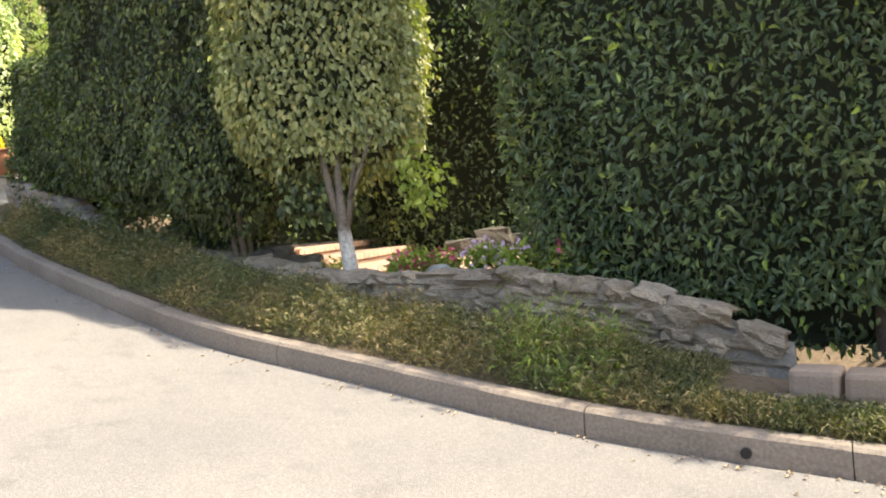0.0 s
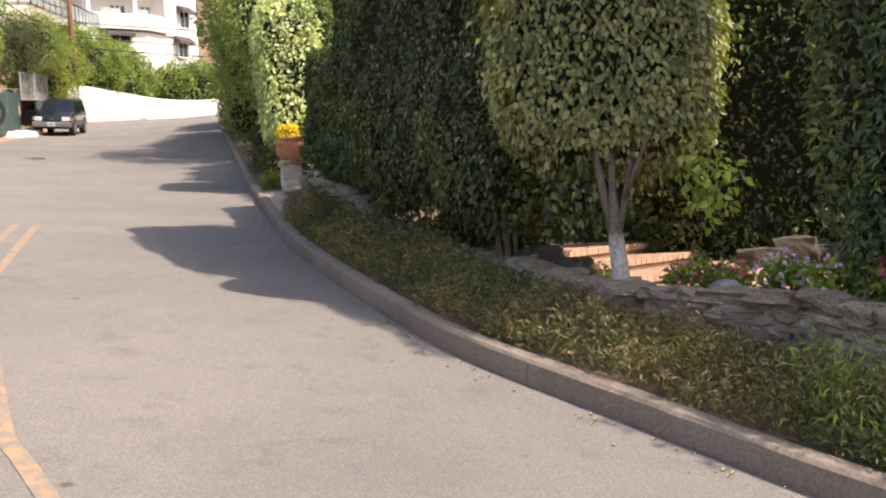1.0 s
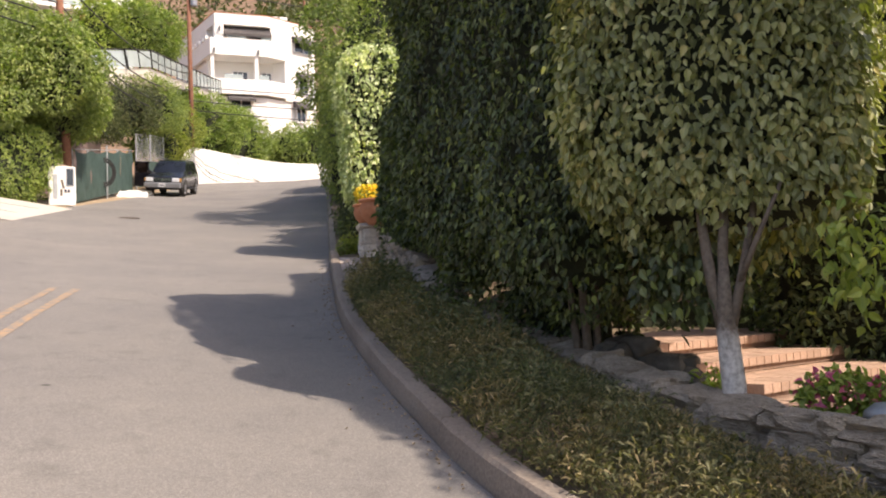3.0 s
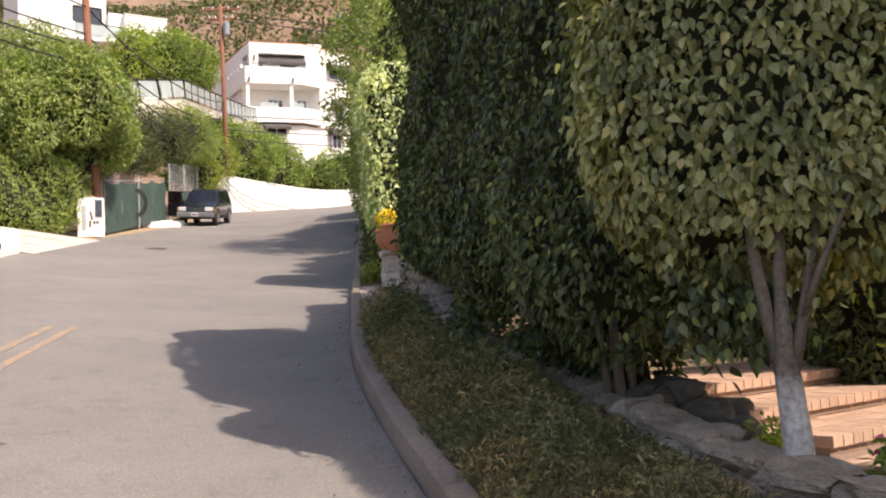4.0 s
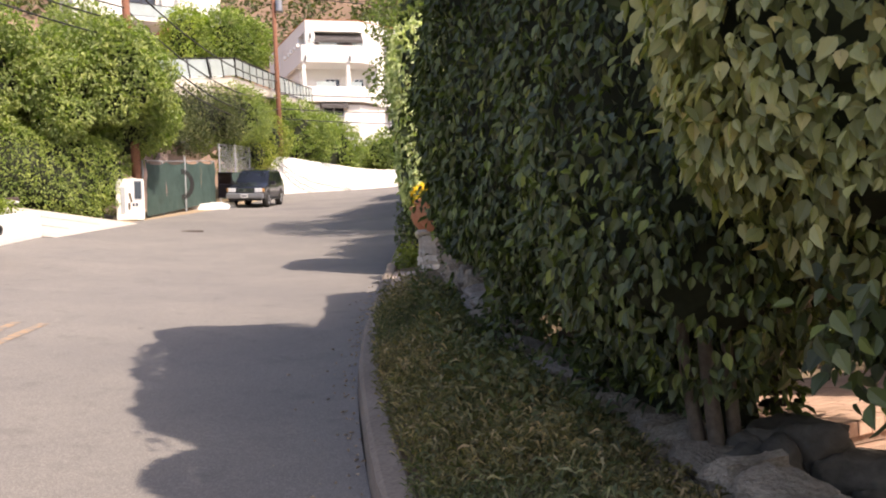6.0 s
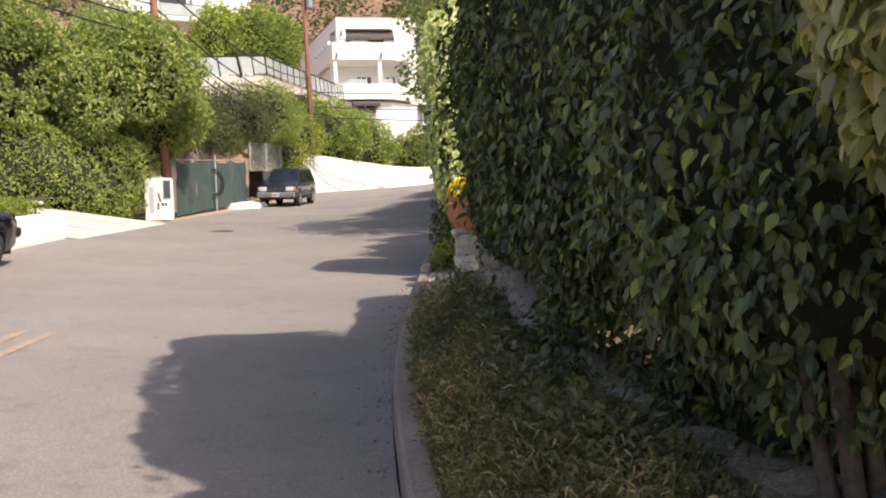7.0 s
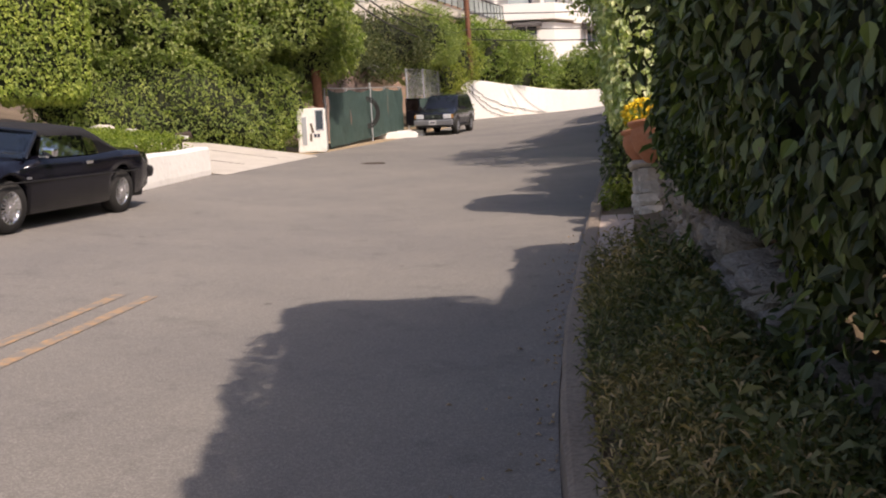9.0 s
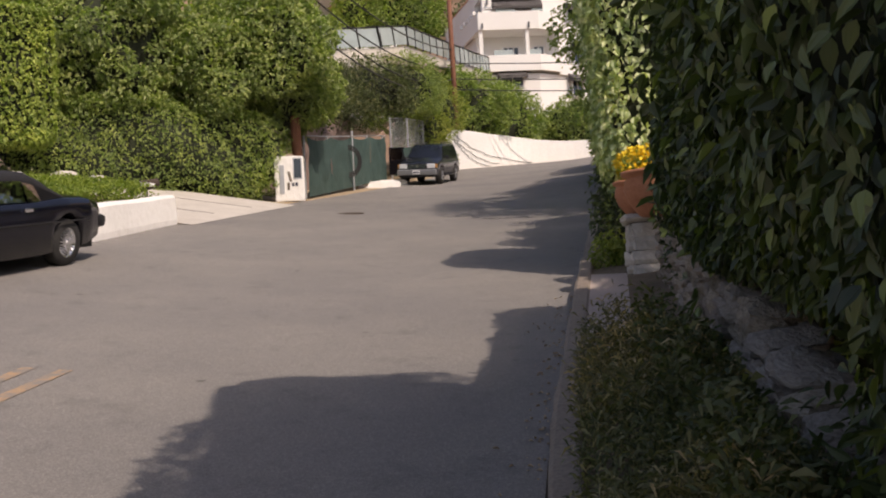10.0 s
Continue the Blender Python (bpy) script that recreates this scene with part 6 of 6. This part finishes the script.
part("rear_bumper", rb, "plastic", cv, "black rubber-faced rear bumper")
part("bumper_strip", box(0.012, 1.5, 0.03, pose(-2.442, 0, 0.57), 0.004), "chrome", cv)
part("front_bumper", box(0.25, 1.6, 0.17, pose(2.28, 0, 0.42), 0.05), "plastic", cv)
part("dashboard", box(0.3, 1.3, 0.2, pose(0.72, 0, 0.84), 0.04), "plastic", cv)
for y in (-0.36, 0.36):
    seat = part("seat", box(0.5, 0.5, 0.2, pose(0.0, y, 0.5), 0.06), "leather", cv, "beige leather seat")
    part("seat_back", box(0.16, 0.48, 0.55, pose(-0.32, y, 0.78, 0, -12, 0), 0.06), "leather", seat)
    part("headrest", box(0.10, 0.28, 0.16, pose(-0.38, y, 1.06, 0, -10, 0), 0.04), "leather", seat)
part("number_plate", box(0.012, 0.5, 0.12, pose(-2.37, 0, 0.72), 0.003), "plate", cv)

# dark four-wheel drive with a door standing open
su = place_car("four_wheel_drive", "dark blue-grey four-wheel drive parked with its passenger door open", (-32.30, 41.37), (-31.0, 39.07))
AXS = (1.335, -1.335)


def sect_suv(w, zs, zd, zb):
    lo = max(zb, 0.0)
    return [(0.02, lo), (w - 0.05, lo), (w - 0.01, lo + 0.03), (w, max(lo + 0.05, zs - 0.35)), (w - 0.01, max(lo + 0.06, zs - 0.08)), (w - 0.05, max(lo + 0.07, zs)), (w * 0.75, max(lo + 0.08, zd)), (0.02, max(lo + 0.09, zd + 0.01))]


part("body", car_shell([(2.22, 0.74, 0.86, 0.89, 0.42), (2.1, 0.84, 0.92, 0.96, 0.38), (1.6, 0.86, 1.0, 1.10, 0.37), (1.0, 0.86, 1.06, 1.18, 0.36), (0.5, 0.86, 1.06, 1.10, 0.36), (-1.5, 0.86, 1.04, 1.05, 0.36), (-2.25, 0.84, 1.02, 1.03, 0.42), (-2.3, 0.80, 0.98, 1.0, 0.46)], AXS, 0.43, sect_suv), "navy_paint", su, smooth=True)
cab = bmesh.new()
rows = []
for x, zt_, w in ((0.98, 1.17, 0.74), (0.35, 1.66, 0.64), (0.15, 1.70, 0.64), (-1.9, 1.71, 0.64), (-2.1, 1.66, 0.63), (-2.28, 1.06, 0.76)):
    rows.append([cab.verts.new((x, y, z)) for y, z in ((0.80, 1.0), (w + 0.02 if zt_ > 1.2 else 0.79, max(1.03, zt_ - 0.06)), (w - 0.05, zt_), (0, zt_ + 0.012), (-w + 0.05, zt_), (-w - 0.02 if zt_ > 1.2 else -0.79, max(1.03, zt_ - 0.06)), (-0.80, 1.0))])
for a, b in zip(rows[:-1], rows[1:]):
    for i in range(6):
        cab.faces.new((a[i], a[i + 1], b[i + 1], b[i]))
bmesh.ops.recalc_face_normals(cab, faces=cab.faces)
part("cabin", cab, "navy_paint", su)
part("windscreen", quad_panel([(0.94, 0.66, 1.20), (0.94, -0.66, 1.20), (0.42, -0.56, 1.62), (0.42, 0.56, 1.62)], 0.02), "window", su)
for s in (1, -1):
    for x0, x1 in ((0.45, -0.35), (-0.42, -1.15), (-1.22, -2.0)):
        part("side_window", quad_panel([(x0 + (0.25 if x0 == 0.45 else 0), s * 0.80, 1.08), (x0, s * 0.69, 1.58), (x1, s * 0.69, 1.58), (x1, s * 0.80, 1.08)], 0.02), "window", su)
    part("headlamp", box(0.10, 0.34, 0.19, pose(2.20, s * 0.60, 0.80), 0.03), "lamp_lens", su)
    part("turn_lamp", box(0.08, 0.10, 0.17, pose(2.14, s * 0.81, 0.80), 0.02), "amber_lens", su)
    part("door_mirror", box(0.10, 0.2, 0.15, pose(0.72, s * 0.96, 1.12), 0.03), "plastic", su)
    part("roof_rail", tube([(0.1, s * 0.56, 1.76), (-1.9, s * 0.56, 1.77)], 0.02, 6), "plastic", su)
    part("running_board", box(1.7, 0.12, 0.05, pose(0, s * 0.86, 0.36), 0.01), "plastic", su)
    for a in AXS:
        wheel(su, a, s * 0.76, 0.36, 0.24, False)
part("underbody", box(4.1, 1.4, 0.25, pose(0, 0, 0.46)), "plastic", su)
gr = part("grille", box(0.06, 0.78, 0.19, pose(2.22, 0, 0.80), 0.02), "plastic", su, "black grille")
for i in range(4):
    part("grille_bar", box(0.03, 0.74, 0.018, pose(2.25, 0, 0.74 + i * 0.04)), "chrome", gr)
part("emblem", lathe([(0.001, 0.0), (0.06, 0.0), (0.06, 0.01), (0.001, 0.012)], 16), "chrome", su, "oval badge").matrix_local = pose(2.26, 0, 0.80, 0, 90, 0)
part("front_bumper", box(0.26, 1.68, 0.24, pose(2.26, 0, 0.55), 0.05), "silver", su, "silver front bumper")
part("bumper_valance", box(0.2, 1.5, 0.12, pose(2.24, 0, 0.40), 0.03), "plastic", su)
npl = part("number_plate", box(0.02, 0.32, 0.16, pose(2.40, 0, 0.55), 0.004), "plate", su)
part("plate_bar", box(0.008, 0.24, 0.05, pose(2.413, 0, 0.55)), "ink", npl)
dr = part("door", box(1.02, 0.07, 0.66, pose(0.78 - 0.51 * math.cos(radians(62)), -0.86 - 0.51 * math.sin(radians(62)), 0.73, 0, 0, 62), 0.03), "navy_paint", su, "open passenger door")
part("door_window_frame", box(0.92, 0.05, 0.05, pose(0.78 - 0.55 * math.cos(radians(62)), -0.86 - 0.55 * math.sin(radians(62)), 1.58, 0, 0, 62), 0.01), "navy_paint", dr)
for u in (0.12, 1.0):
    part("door_window_post", tube([(0.78 - u * math.cos(radians(62)), -0.86 - u * math.sin(radians(62)), 1.05), (0.78 - (u * 0.9 + 0.1) * math.cos(radians(62)), -0.86 - (u * 0.9 + 0.1) * math.sin(radians(62)), 1.58)], 0.03, 6), "navy_paint", dr)
part("door_glass", box(0.8, 0.012, 0.5, pose(0.78 - 0.55 * math.cos(radians(62)), -0.86 - 0.55 * math.sin(radians(62)), 1.31, 0, 0, 62)), "car_glass", dr)
